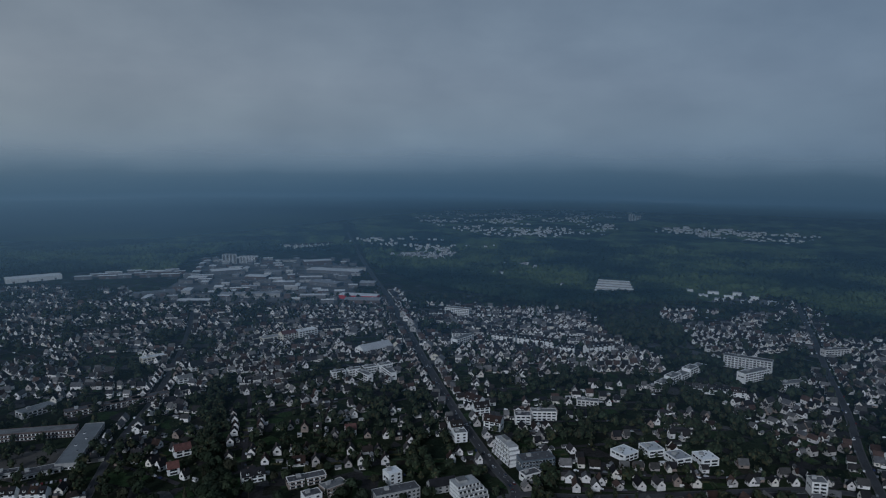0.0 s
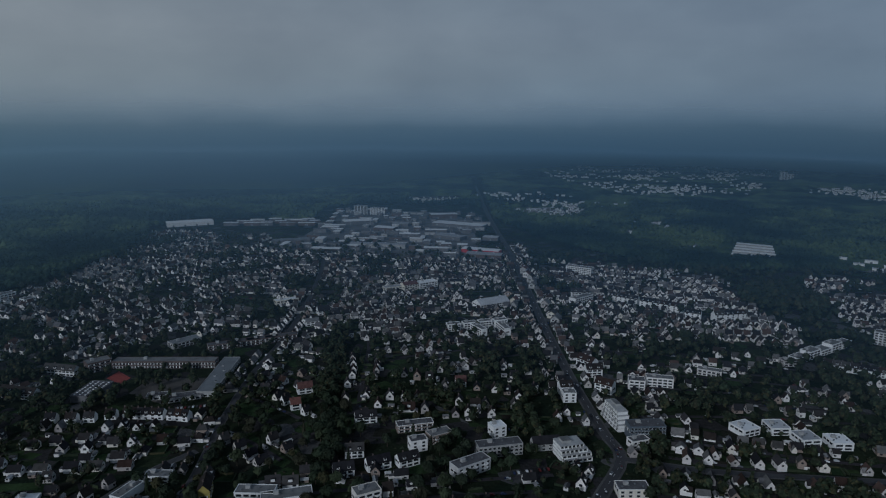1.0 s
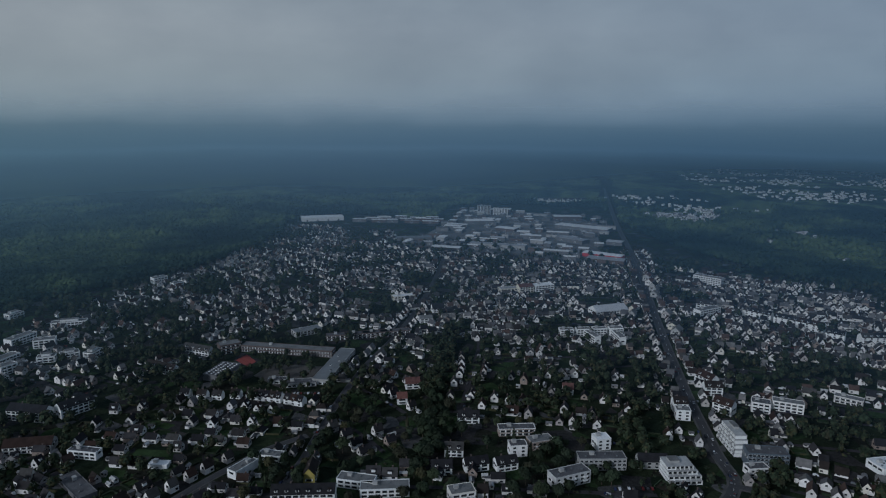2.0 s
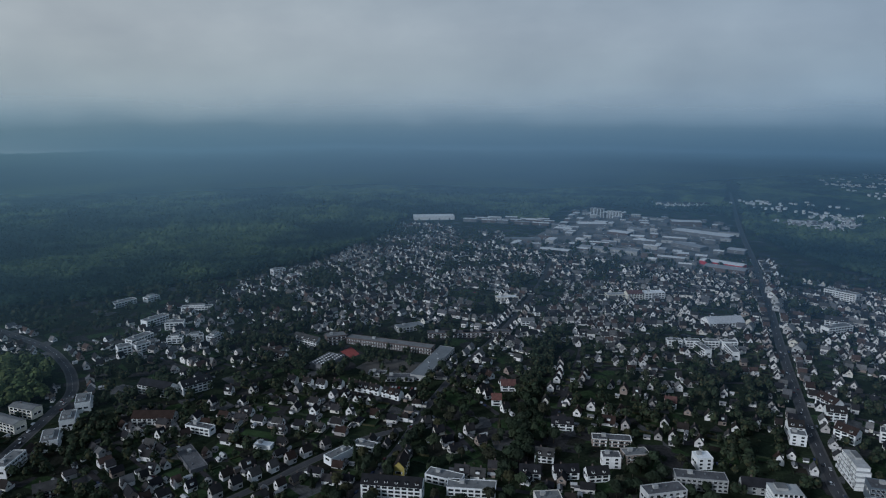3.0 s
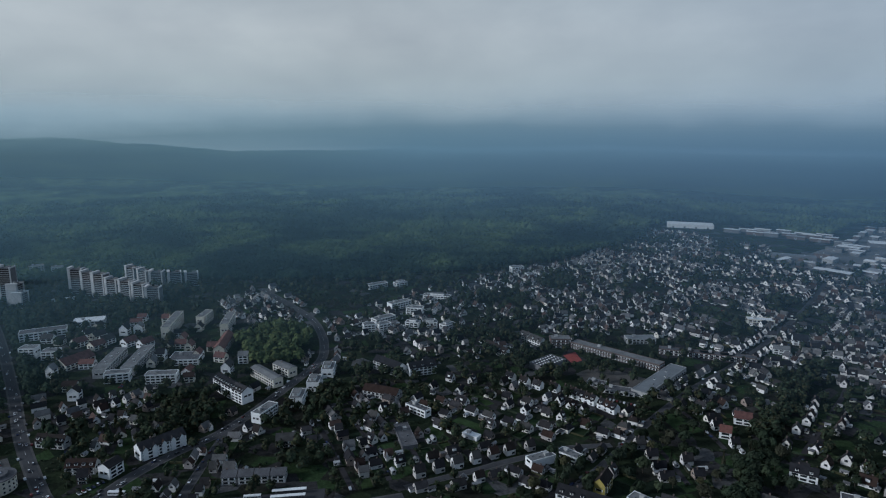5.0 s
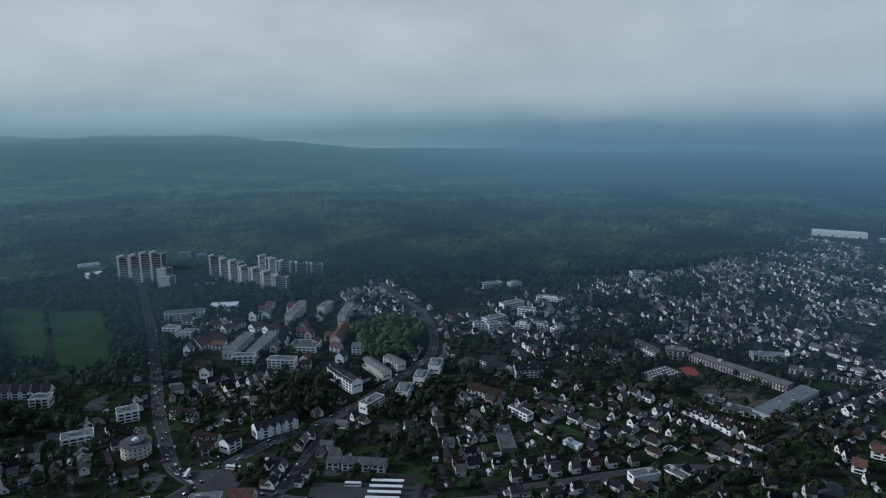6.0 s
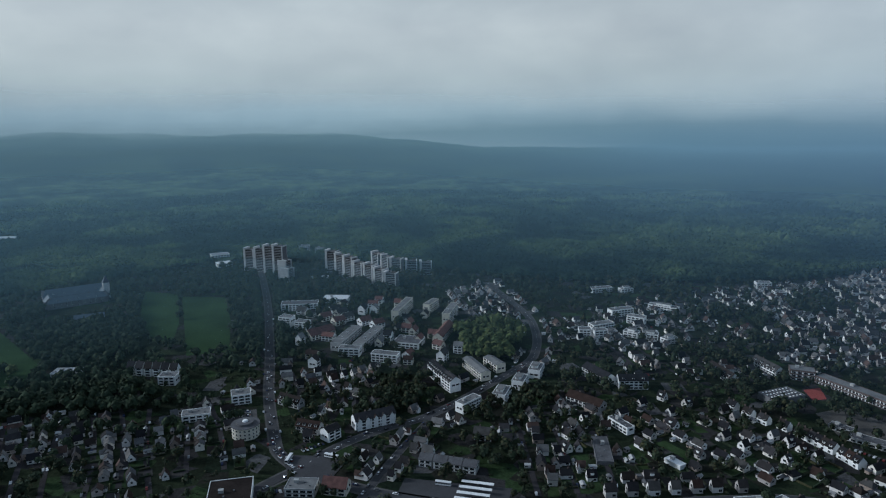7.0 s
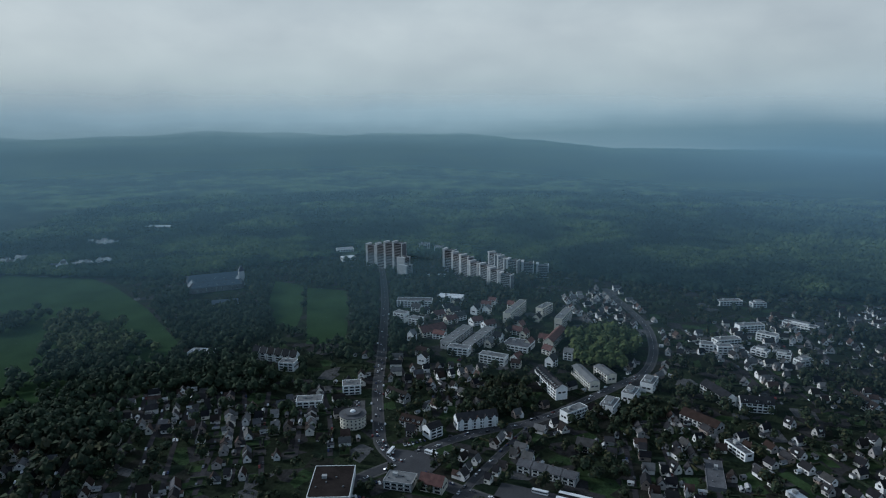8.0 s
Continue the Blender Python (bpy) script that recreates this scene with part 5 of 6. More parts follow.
for k, (x, y) in enumerate(((-149, 621), (-134, 615), (-122, 617), (-117, 659), (-116, 641), (-102, 600), (-82, 566), (-67, 567), (-57, 566), (-148, 563), (-135, 563), (-123, 570), (-124, 542), (-109, 542), (-81, 542), (-70, 545), (-49, 547), (-41, 599), (-29, 593), (-15, 611), (-31, 570), (-2, 670), (-8, 703), (9, 552), (-53, 602), (-71, 604), (-171, 564), (-160, 522), (-154, 545), (-121, 432), (-143, 417), (-120, 450), (-38, 640), (-52, 668), (-25, 655))):
    place(x, y, (98, 96, 12, 100, 104)[k % 5], (0, 6, 1, 3, 0, 5, 6)[k % 7])
pitched_block((-92, 603), (-82, 606), 8, 2, "house with a red tiled roof", top=red_mat)
flat_block((13, 590), (25, 593), 10, 3, "white cube-shaped house beside the main road", top=gravel_mat, name="villa")
along(smooth(SCHOOL, 1)[2:], 15, 9.5, skip=0.12)
# the quarter behind the school: broad pale buildings among gabled houses
flat_block((-390, 826), (-366, 848), 12, 2, "low pale building with a flat roof behind the school", wall=cream_mat, top=pale_roof_mat, name="office_block", step=5)
pitched_block((-315, 796), (-302, 806), 11, 2, "big white gabled house behind the school", rise=6)
pitched_block((-312, 748), (-298, 758), 10, 2, "white villa with a grey roof", top=gravel_mat, rise=3)
flat_block((-262, 932), (-240, 950), 13, 2, "long pale house with a flat roof", wall=cream_mat, top=pale_roof_mat, step=5)
pitched_block((-236, 945), (-218, 960), 15, 3, "tall cream villa with a tiled roof", wall=cream_mat, top=red_mat, rise=3.5)
flat_block((-216, 962), (-192, 984), 14, 3, "large white flats with a pale roof", top=pale_roof_mat, step=5)
for k, (x, y) in enumerate(((-245, 793), (-238, 796), (-231, 804), (-248, 730), (-230, 753), (-205, 781), (-290, 876), (-279, 904), (-267, 896), (-312, 922), (-297, 942), (-284, 936), (-234, 854), (-292, 818), (-287, 759), (-295, 723), (-343, 870), (-315, 868), (-363, 952), (-370, 895), (-344, 802), (-281, 824), (-272, 832), (-262, 841), (-253, 849))):
    place(x, y, (40, 42, 130, 38)[k % 4], (2, 0, 6, 4, 5)[k % 5])
for line in ([(-300, 780), (-225, 835)], [(-330, 835), (-245, 900)], [(-350, 880), (-262, 955)], [(-380, 920), (-295, 1000)]):
    along(line, 10.5, 8, skip=0.1)
along([(-440, 425), (-380, 436), (-320, 448)], 14, 7, skip=0.35)
along(MAIN[2:8], 9.5, 11.2, skip=0.03)
along(MAIN[7:11], 10, 11.5, skip=0.15)
along(CURVED[3:], 20, 15, skip=0.45)
along(EAST, 15, 10.5, skip=0.2)
along(WEST[3:5], 19, 17, skip=0.4)
along(CROSS, 17, 13, skip=0.2)
along(LINK, 11, 8.5, skip=0.08)
along([(-545, 120), (-520, 95), (-500, 70)], 12, 8, skip=0.15)
along([(-590, 150), (-560, 100), (-555, 62)], 12, 8, skip=0.15)
LANES.append(([(-160, 500), (-177, 560), (-192, 620), (-210, 690), (-240, 780)], 4.5))
quarter((-190, 400), (-262, 440), (-345, 830), (-285, 820), 4, gap=16)
quarter((-120, 640), (-15, 700), (-65, 800), (-215, 700), 2, gap=17, skip=0.45)
quarter((-235, 720), (-45, 820), (-110, 1170), (-330, 1190), 8, gap=14)
quarter((-470, 690), (-345, 700), (-330, 1180), (-560, 1180), 7, gap=14.5, skip=0.3)
quarter((-780, 640), (-480, 600), (-470, 700), (-790, 900), 4, gap=17, skip=0.4)
quarter((-800, 920), (-480, 760), (-540, 1180), (-850, 1200), 6, gap=16, skip=0.38)
quarter((-720, 380), (-500, 400), (-470, 600), (-800, 700), 4, gap=19, skip=0.47)
quarter((-430, 235), (-330, 215), (-320, 300), (-480, 330), 2, gap=17, skip=0.42)
quarter((-200, 250), (0, 360), (10, 470), (-190, 400), 3, gap=18, skip=0.5)
quarter((-300, 150), (-150, 200), (-195, 300), (-290, 260), 3, gap=18, skip=0.32)
quarter((90, 560), (300, 590), (250, 740), (30, 760), 4, gap=17, skip=0.38)
quarter((300, 560), (410, 600), (470, 780), (330, 700), 4, gap=17, skip=0.2)
quarter((30, 800), (300, 830), (270, 960), (0, 960), 4, gap=16, skip=0.25)
quarter((-20, 970), (260, 970), (250, 1170), (-40, 1210), 5, gap=14.5, skip=0.22)
quarter((380, 880), (540, 940), (600, 1130), (390, 1180), 6, gap=14, skip=0.20)
quarter((90, 400), (330, 410), (340, 540), (100, 550), 3, gap=18, skip=0.5)
quarter((360, 430), (620, 460), (680, 680), (440, 650), 5, gap=17, skip=0.32)
quarter((470, 700), (760, 720), (780, 960), (600, 960), 5, gap=16, skip=0.32)
quarter((-545, -205), (-330, -160), (-390, -30), (-545, -60), 4, gap=18, skip=0.37)
quarter((-540, -55), (-410, -35), (-420, 20), (-540, -5), 1, gap=18, skip=0.37)
quarter((-440, -380), (-250, -330), (-300, -160), (-440, -190), 4, gap=18, skip=0.62)
quarter((-600, 45), (-490, 52), (-500, 130), (-600, 120), 2, gap=17, skip=0.47)
quarter((-860, 290), (-740, 300), (-720, 360), (-900, 355), 2, gap=15, skip=0.22)
quarter((-1000, 1210), (-600, 1190), (-620, 1330), (-900, 1330), 2, gap=18, skip=0.42)
for n, (line, width) in enumerate(LANES):
    strip(line, width, 0.14 + 0.002 * (n % 25), "road_lane", lane_mat, "narrow asphalt lane between gardens")

HOUSES.sort()
NEAR, REST = HOUSES[:225], HOUSES[225:]
models = [None] * len(KINDS)
for _, x, y, turn, kind in NEAR:
    m = pose(x, y, 0, 0, 0, turn) @ Matrix.Diagonal((dice.uniform(0.9, 1.12), dice.uniform(0.92, 1.08), dice.uniform(0.88, 1.12), 1))
    if models[kind] is None:
        models[kind] = tagged(gable_house(*KINDS[kind]), LABELS[kind], "house", "houses of the suburb")
        models[kind].matrix_world = m
    else:
        copy_thing(models[kind], m)


def far_houses(rows, name, label, top=roof_far_mat, paint=wall_far_mat, grow=1.0):
    """The more distant houses: walls, roofs and windows, joined."""
    walls, roofs, glazed = Shape(), Shape(), Shape()
    for _, x, y, turn, kind in rows:
        l, w, e, rise_, style = KINDS[kind]
        c, s = math.cos(radians(turn)), math.sin(radians(turn))
        l, w, e, rise_ = l * dice.uniform(0.68, 1.25), w * dice.uniform(0.78, 1.08), e * dice.uniform(0.75, 1.2), rise_ * dice.uniform(0.85, 1.1)
        big = min(grow, 1.15 + max(0.0, y - 2100) / 1500) if y > 2000 else 1.25 if x < -1050 else 1.0
        l, w, e, rise_ = l * big, w * big, e * big, rise_ * big
        if y > 2000:
            e, rise_ = e * 1.25, rise_ * 0.4
        up = hill(x, y)
        at = lambda u, v, z: (x + c * u - s * v, y + s * u + c * v, z + up)
        walls.gable_body(l, w, e, e + rise_, at=at)
        roofs.gable_roof(l, w, e, e + rise_, at=at)
        if y < 1700 and kind != 7 and dice.random() < 0.6:
            u, v, k = dice.choice((-0.3, 0.3)) * l, dice.choice((-1, 1)) * w * 0.55, dice.uniform(0.5, 0.8)
            if dice.random() < 0.5:
                wing = lambda p, q, z: at(u + q, v + p, z)
                walls.gable_body(w * k, l * 0.42, e * 0.9, e + rise_ * 0.6, at=wing)
                roofs.gable_roof(w * k, l * 0.42, e * 0.9, e + rise_ * 0.6, at=wing)
            else:
                p = at(u, v, 0)
                walls.box(p[0], p[1], -0.3, l * 0.45, w * 0.6, 3.0, radians(turn))
                roofs.box(p[0], p[1], 2.704, l * 0.45 + 0.4, w * 0.6 + 0.4, 0.2, radians(turn))
        for side in (-1, 1) if y < 1700 else ():
            q = at(0.22 * side * l, side * w / 2, 0)
            glazed.box(q[0], q[1], 1.0, 2.0, 0.12, 1.4, radians(turn))
        for side in (-1, 1) if y < 1700 else ():
            for z in (e - 0.9,):
                q = at(side * l / 2, 0, 0)
                glazed.box(q[0], q[1], z, 0.12, 1.6, 1.4, radians(turn))
    base = tagged(new(name), label, "houses", kind="stuff")
    part("walls", walls.mesh("walls", paint), base)
    part("roofs", roofs.mesh("roofs", top), base)
    if glazed.f:
        part("windows", glazed.mesh("windows", glass_mat), base)


def gardens():
    """Behind each house of the inner quarters a plot of lawn or beds, with clipped hedges along two sides."""
    grass, hedge = Shape(), Shape()
    for _, x, y, turn, kind in HOUSES:
        if math.dist((x, y), (-200, 450)) > 620 or kind == 7:
            continue
        side, long, wide = dice.choice((-1, 1)), dice.uniform(9, 16), dice.uniform(8, 12)
        c, q = math.cos(radians(turn)), math.sin(radians(turn))
        off = side * (KINDS[kind][1] / 2 + 1 + long / 2)
        gx, gy = x - q * off, y + c * off
        if road_near(gx, gy, long / 2) or any(inside(gx, gy, ring) for ring in OPEN):
            continue
        grass.box(gx, gy, -0.2, wide, long, 0.2 + dice.uniform(0.03, 0.09), radians(turn))
        for edge in (-1, 1):
            if dice.random() < 0.7:
                hedge.box(gx + c * edge * wide / 2, gy + q * edge * wide / 2, -0.1, 0.9, long * dice.uniform(0.7, 1), dice.uniform(1.2, 2.0), radians(turn))
        if dice.random() < 0.6:
            hedge.box(gx - q * side * long / 2, gy + c * side * long / 2, -0.1, wide, 0.9, dice.uniform(1.2, 2.0), radians(turn))
    stuff("garden_plots", grass.mesh("garden_plots", plots_mat), "lawns and beds behind the houses", "gardens")
    stuff("clipped_hedges", hedge.mesh("clipped_hedges", leaf_far_mat), "clipped hedges between the gardens", "hedges")


gardens()
SHEDS = []
for _, x, y, turn, kind in HOUSES:
    for _ in range(2):
        if kind == 7 or dice.random() > 0.55:
            continue
        a, d = dice.uniform(0, math.tau), dice.uniform(7, 15)
        p = (x + d * math.cos(a), y + d * math.sin(a))
        if not clash(*p, 2.6) and not road_near(*p, 3):
            take(*p, 2.2)
            SHEDS.append((0, *p, turn + dice.choice((0, 90)), 7))
far_houses(SHEDS, "garden_sheds", "many small garden sheds and garages", shed_roof_mat)
far_houses([r for r in REST if r[1] < -90], "distant_houses", "many pale gabled houses with dark roofs")
far_houses([r for r in REST if r[1] >= -90], "distant_houses", "many pale gabled houses with dark roofs")

# the far town in the north, in clearings of the woods
CLEAR = []
TOWNLET = []
REGIONS = [((-57, 3685), (351, 4072), (1322, 4299), (1010, 3268), (562, 2274), (205, 2295), (-114, 2837)), ((795, 2587), (1046, 2857), (1500, 2500), (1184, 2160), (848, 2408)), ((-290, 2295), (-71, 2334), (140, 2150), (112, 1981), (-67, 1775), (-258, 1919)), ((-530, 2087), (-331, 2187), (-300, 2019), (-488, 2000))]
for ring, n in zip(REGIONS, (120, 42, 15, 4)):
    xs, ys = [p[0] for p in ring], [p[1] for p in ring]
    while n:
        p = (dice.uniform(min(xs), max(xs)), dice.uniform(min(ys), max(ys)))
        if inside(*p, ring):
            CLEAR.append((*p, dice.uniform(34, 90)))
            n -= 1
for a, b, c, d, n in (((20, 1330), (330, 1400), (250, 1850), (-60, 1800), 9),):
    for i in range(n):
        u, w = dice.random(), dice.random()
        CLEAR.append((*lerp(lerp(a, b, u), lerp(d, c, u), w), dice.uniform(14, 30)))
CLEAR += [(-1105, -560, 40), (-1122, -525, 34), (-1322, -612, 30), (-1310, -590, 22), (-1150, -690, 34)]
for x, y, r in CLEAR:
    for _ in range(int(r / (9.5 if y > 2000 else 2.2))):
        a, d = dice.uniform(0, math.tau), r * math.sqrt(dice.random()) * 0.9
        TOWNLET.append((0, x + d * math.cos(a), y + d * math.sin(a), dice.uniform(0, 180), dice.randrange(7)))
far_houses([(*r[:4], 2 if r[4] in (0, 1) else r[4]) for r in TOWNLET], "far_town", "far scattered white houses in clearings of the woods", pale_far_mat, white_mat, 1.05)
for x, y, s in ((900, 3150, 12), (930, 3160, 9), (1130, 3900, 11), (1010, 2500, 5), (980, 2480, 4)):
    flat_block((x, y), (x + 26, y + 6), 14, s, "far white block of flats above the woods", step=9)
    CLEAR.append((x + 13, y, 60))
CLEAR += CLEARED
CLEAR += [(-1498, -555, 45), (-880, 1420, 75), (-720, 1480, 105), (352, 1345, 62), (375, 1420, 66), (545, 1300, 62), (610, 1280, 62), (-410, 2060, 80), (-540, 1700, 70)]

# ---- trees ----
OCTA = np.array([(1, 0, 0), (-1, 0, 0), (0, 1, 0), (0, -1, 0), (0, 0, 1), (0, 0, -1)], float)
OCTA_F = np.array([(0, 2, 4), (2, 1, 4), (1, 3, 4), (3, 0, 4), (2, 0, 5), (1, 2, 5), (3, 1, 5), (0, 3, 5)])
lots = np.random.default_rng(11)


def crown_cloud(n, size, conic=False, ruffle=0.4, dense=1.0):
    """n folded sprays of leaves over the shell of an uneven crown one unit wide and high, round a dense heart; corners and triangles."""
    lean = lots.uniform(-0.12, 0.12, 2)
    lobes = lots.uniform(0, math.tau, 2)
    heart = np.array((0.17, 0.17, 0.46) if conic else (0.37, 0.37, 0.36)) * dense
    v, f, k = [OCTA * lots.uniform(0.85, 1.15, (6, 1)) * heart], [OCTA_F], 6
    for _ in range(n):
        d = lots.normal(size=3)
        d /= np.linalg.norm(d)
        if d[2] < -0.25 and lots.random() < 0.7:
            d[2] = -d[2]
        r = 0.5 * lots.uniform(0.62, 1.0) * (1 + 0.20 * math.sin(3 * math.atan2(d[1], d[0]) + lobes[0]) + 0.10 * math.sin(5 * d[2] + lobes[1]))
        c = d * r * (0.95, 0.95, 0.88)
        if conic:
            z = lots.uniform(-0.5, 0.5)
            c = np.array([d[0] * (0.5 - z) * 0.42, d[1] * (0.5 - z) * 0.42, z])
        c[:2] += lean * (c[2] + 0.5)
        up = d * 0.75 + (0, 0, 0.4) + lots.normal(size=3) * ruffle
        up /= np.linalg.norm(up)
        a = np.cross(up, lots.normal(size=3))
        a /= np.linalg.norm(a)
        b, s = np.cross(up, a), size * lots.uniform(0.65, 1.35)
        v.append(np.stack([c - a * s - up * s * 0.3, c - b * s * 0.8, c + a * s - up * s * 0.3, c + b * s * 0.8]))
        f.append(np.array([(0, 1, 2), (0, 2, 3)]) + k)
        k += 4
    return np.concatenate(v), np.concatenate(f)


def mass(name, v, f, material):
    data = bpy.data.meshes.new(name)
    data.vertices.add(len(v))
    data.vertices.foreach_set("co", np.asarray(v, np.float32).ravel())
    data.loops.add(f.size)
    data.loops.foreach_set("vertex_index", np.asarray(f, np.int32).ravel())
    data.polygons.add(len(f))
    data.polygons.foreach_set("loop_start", np.arange(0, f.size, f.shape[1], dtype=np.int32))
    data.polygons.foreach_set("use_smooth", np.ones(len(f), bool))
    data.update(calc_edges=True)
    data.materials.append(material)
    return data


def trunk_shape(h, r):
    """A tapered, slightly bent trunk with limbs that reach into the crown."""
    s, n = Shape(), 6

    def limb(p, q, r0, r1):
        d = (Vector(q) - Vector(p)).normalized()
        a = d.orthogonal().normalized()
        b = d.cross(a)
        at = lambda o, rad: [tuple(Vector(o) + (a * math.cos(k * math.tau / n) + b * math.sin(k * math.tau / n)) * rad) for k in range(n)]
        s.solid(at(p, r0), at(q, r1))

    top = (0.25, -0.2, h * 0.55)
    limb((0, 0, -0.4), top, r, r * 0.6)
    for k in range(5):
        a = k * 2.4
        limb((0.2, -0.15, h * (0.32 + 0.04 * k)), (math.cos(a) * h * 0.24, math.sin(a) * h * 0.24, h * (0.6 + 0.05 * k)), r * 0.4, r * 0.12)
    limb(top, (0.4, 0.1, h * 0.9), r * 0.55, r * 0.12)
    return s


def tree_model(h, spread, n, size, material, conic=False):
    base = new("tree")
    part("trunk", trunk_shape(h, 0.3).mesh("trunk", bark_mat), base)
    v, f = crown_cloud(n, size, conic, 0.26, 1.1)
    part("crown", mass("crown", v * (spread, spread, h * (0.95 if conic else 0.78)) + (0, 0, h * (0.53 if conic else 0.62)), f, material), base)
    return base


crown_mat = foliage("crown_leaves", GREENS)
MODELS = [(9, 7, 330, 0.11, "broad dark green garden tree"), (12, 9, 380, 0.10, "tall broad-leaved tree with a full crown"), (15, 11, 420, 0.09, "large old broad-leaved tree"), (7, 6, 280, 0.12, "small round garden tree"), (14, 5.5, 320, 0.11, "slim dark conifer in a garden")]
SPOTS = []


def seed_tree(x, y, r, free=False):
    if not free and (clash(x, y, r * 0.6) or road_near(x, y, r * 0.75) or any(off_line(x, y, p) < (20 if p is ROADS[1][0] else 12) for p, w in ROADS[:5]) or any(inside(x, y, ring) for ring in OPEN)):
        return False
    if any(off_line(x, y, line) < w / 2 + 1.0 for line, w in LANES if abs(line[0][0] - x) < 420 and abs(line[0][1] - y) < 420):
        return False
    take(x, y, r * 0.48)
    SPOTS.append((math.dist((x, y), CORE), x, y, r))
    return True


for i in range(260):
    k = dice.random() * (len(BELT) - 1)
    p = lerp(BELT[int(k)], BELT[int(k) + 1], k % 1)
    seed_tree(p[0] + dice.gauss(0, 4.5), p[1] + dice.gauss(0, 4.5), dice.uniform(3.6, 6))
def grove(groups):
    for cx, cy, spread, n in groups:
        for _ in range(n):
            seed_tree(cx + dice.gauss(0, spread), cy + dice.gauss(0, spread * 0.6), dice.uniform(3.5, 6))


# groves of the park and the western quarters, then those among the houses
grove(((-490, 130, 40, 60), (-520, 160, 34, 70), (-440, 262, 34, 60), (-560, 330, 40, 30), (-700, 20, 40, 140), (-850, -200, 60, 300), (-780, -150, 50, 250), (-690, -200, 50, 260), (-930, -250, 60, 320), (-560, -140, 60, 300), (-620, -300, 45, 160), (-760, -420, 45, 140), (-500, -280, 60, 200), (-900, 30, 60, 200), (-985, 88, 30, 130), (-925, 150, 24, 90), (-880, 180, 22, 70), (-960, 235, 24, 70), (-1000, -60, 70, 260), (-760, 0, 40, 130)))
grove(((-90, 395, 40, 110), (120, 700, 50, 60), (250, 620, 40, 50), (330, 660, 40, 50), (-560, 600, 70, 130), (-520, 500, 40, 140), (-720, 620, 60, 80), (110, 500, 22, 120), (120, 470, 26, 90), (230, 470, 40, 140), (-70, 640, 40, 30), (180, 620, 40, 40), (110, 600, 20, 30), (260, 690, 40, 30), (400, 720, 50, 40), (-310, 560, 18, 50), (-280, 530, 12, 25), (-100, 585, 50, 45), (-120, 700, 60, 80), (560, 760, 60, 80), (100, 850, 70, 80), (-640, 700, 80, 110)))
for cx, cy, spread, n in ((-763, -452, 20, 45), (-775, -385, 18, 45), (-700, -335, 24, 80), (-650, -275, 20, 60), (-610, -305, 22, 70), (-585, -250, 18, 50), (-590, -190, 22, 80), (-585, -130, 20, 60), (-560, -95, 18, 40), (-550, -325, 9, 12), (-480, -230, 40, 160), (-440, -290, 40, 150), (-410, -210, 40, 120)):
    for _ in range(n):
        x, y = cx + dice.gauss(0, spread), cy + dice.gauss(0, spread * 0.7)
        if not clash(x, y, 3.0):
            seed_tree(x, y, dice.uniform(4.5, 7.5), free=True)
for i in range(230):
    x = -620 - 1.9 * i
    for side in (-1, 1):
        if dice.random() < 0.42:
            p = min((q for q in ROADS[2][0]), key=lambda q: abs(q[0] - x))
            y = p[1] + side * dice.uniform(10.5, 15.5)
            if not clash(x, y, 2.5):
                seed_tree(x, y, dice.uniform(3.6, 5.4), free=True)
for x, y in ((-392, 546), (-384, 552), (-372, 549), (-378, 540), (-388, 534), (-352, 556), (-344, 549), (-362, 524), (-350, 518), (-398, 538), (-366, 558), (-340, 530), (-404, 550)):
    seed_tree(x, y, dice.uniform(3.0, 4.6), free=True)
for x, y in ((-401, 44), (-397, 50), (-390, 54), (-384, 47), (-406, 49), (-410, 90), (-399, 97), (-395, 104), (-405, 110), (-391, 92), (-412, 104), (-401, 118), (-501, 4), (-503, 12), (-487, 10), (-498, 76), (-480, 60), (-487, 66), (-492, 71), (-526, 165), (-500, 166), (-515, 177), (-490, 180), (-508, 158), (-520, 150), (-455, 150), (-448, 158), (-462, 176), (-535, 58), (-540, 71), (-523, 89), (-507, 102), (-492, 119), (-528, 112), (-506, 133), (-491, 140), (-516, 122), (-524, -45), (-534, -36), (-523, -21), (-498, -46), (-493, -22), (-471, 277), (-471, 293), (-460, 303), (-450, 290), (-480, 300), (-489, 309), (-479, 318), (-462, 268), (-455, 281), (-518, 377), (-507, 384), (-507, 402), (-501, 416), (-448, 263), (-441, 241), (-420, 243), (-391, 223), (-379, 231), (-374, 212), (-496, 445), (-480, 446), (-448, 486), (-440, 480), (-456, 480), (-410, 482), (-400, 484), (-418, 296), (-387, 316)):
    for k in range(2):
        u, w = x + dice.uniform(-4, 4), y + dice.uniform(-4, 4)
        if not clash(u, w, 1.6) and not road_near(u, w, 2.0):
            seed_tree(u, w, dice.uniform(3.4, 5.6), free=True)
for i in range(150):
    k = dice.uniform(1, 7)
    p, side = lerp(SCHOOL[int(k)], SCHOOL[int(k) + 1], k % 1), dice.choice((-1, 1))
    seed_tree(p[0] + side * dice.uniform(6.5, 13), p[1], dice.uniform(2.6, 4.4))
SPRING = []
for _ in range(60):
    x, y = dice.gauss(-682, 16), dice.gauss(-296, 24)
    if not clash(x, y, 3.0):
        take(x, y, 2.6)
        SPRING.append((900, x, y, dice.uniform(4.5, 7)))
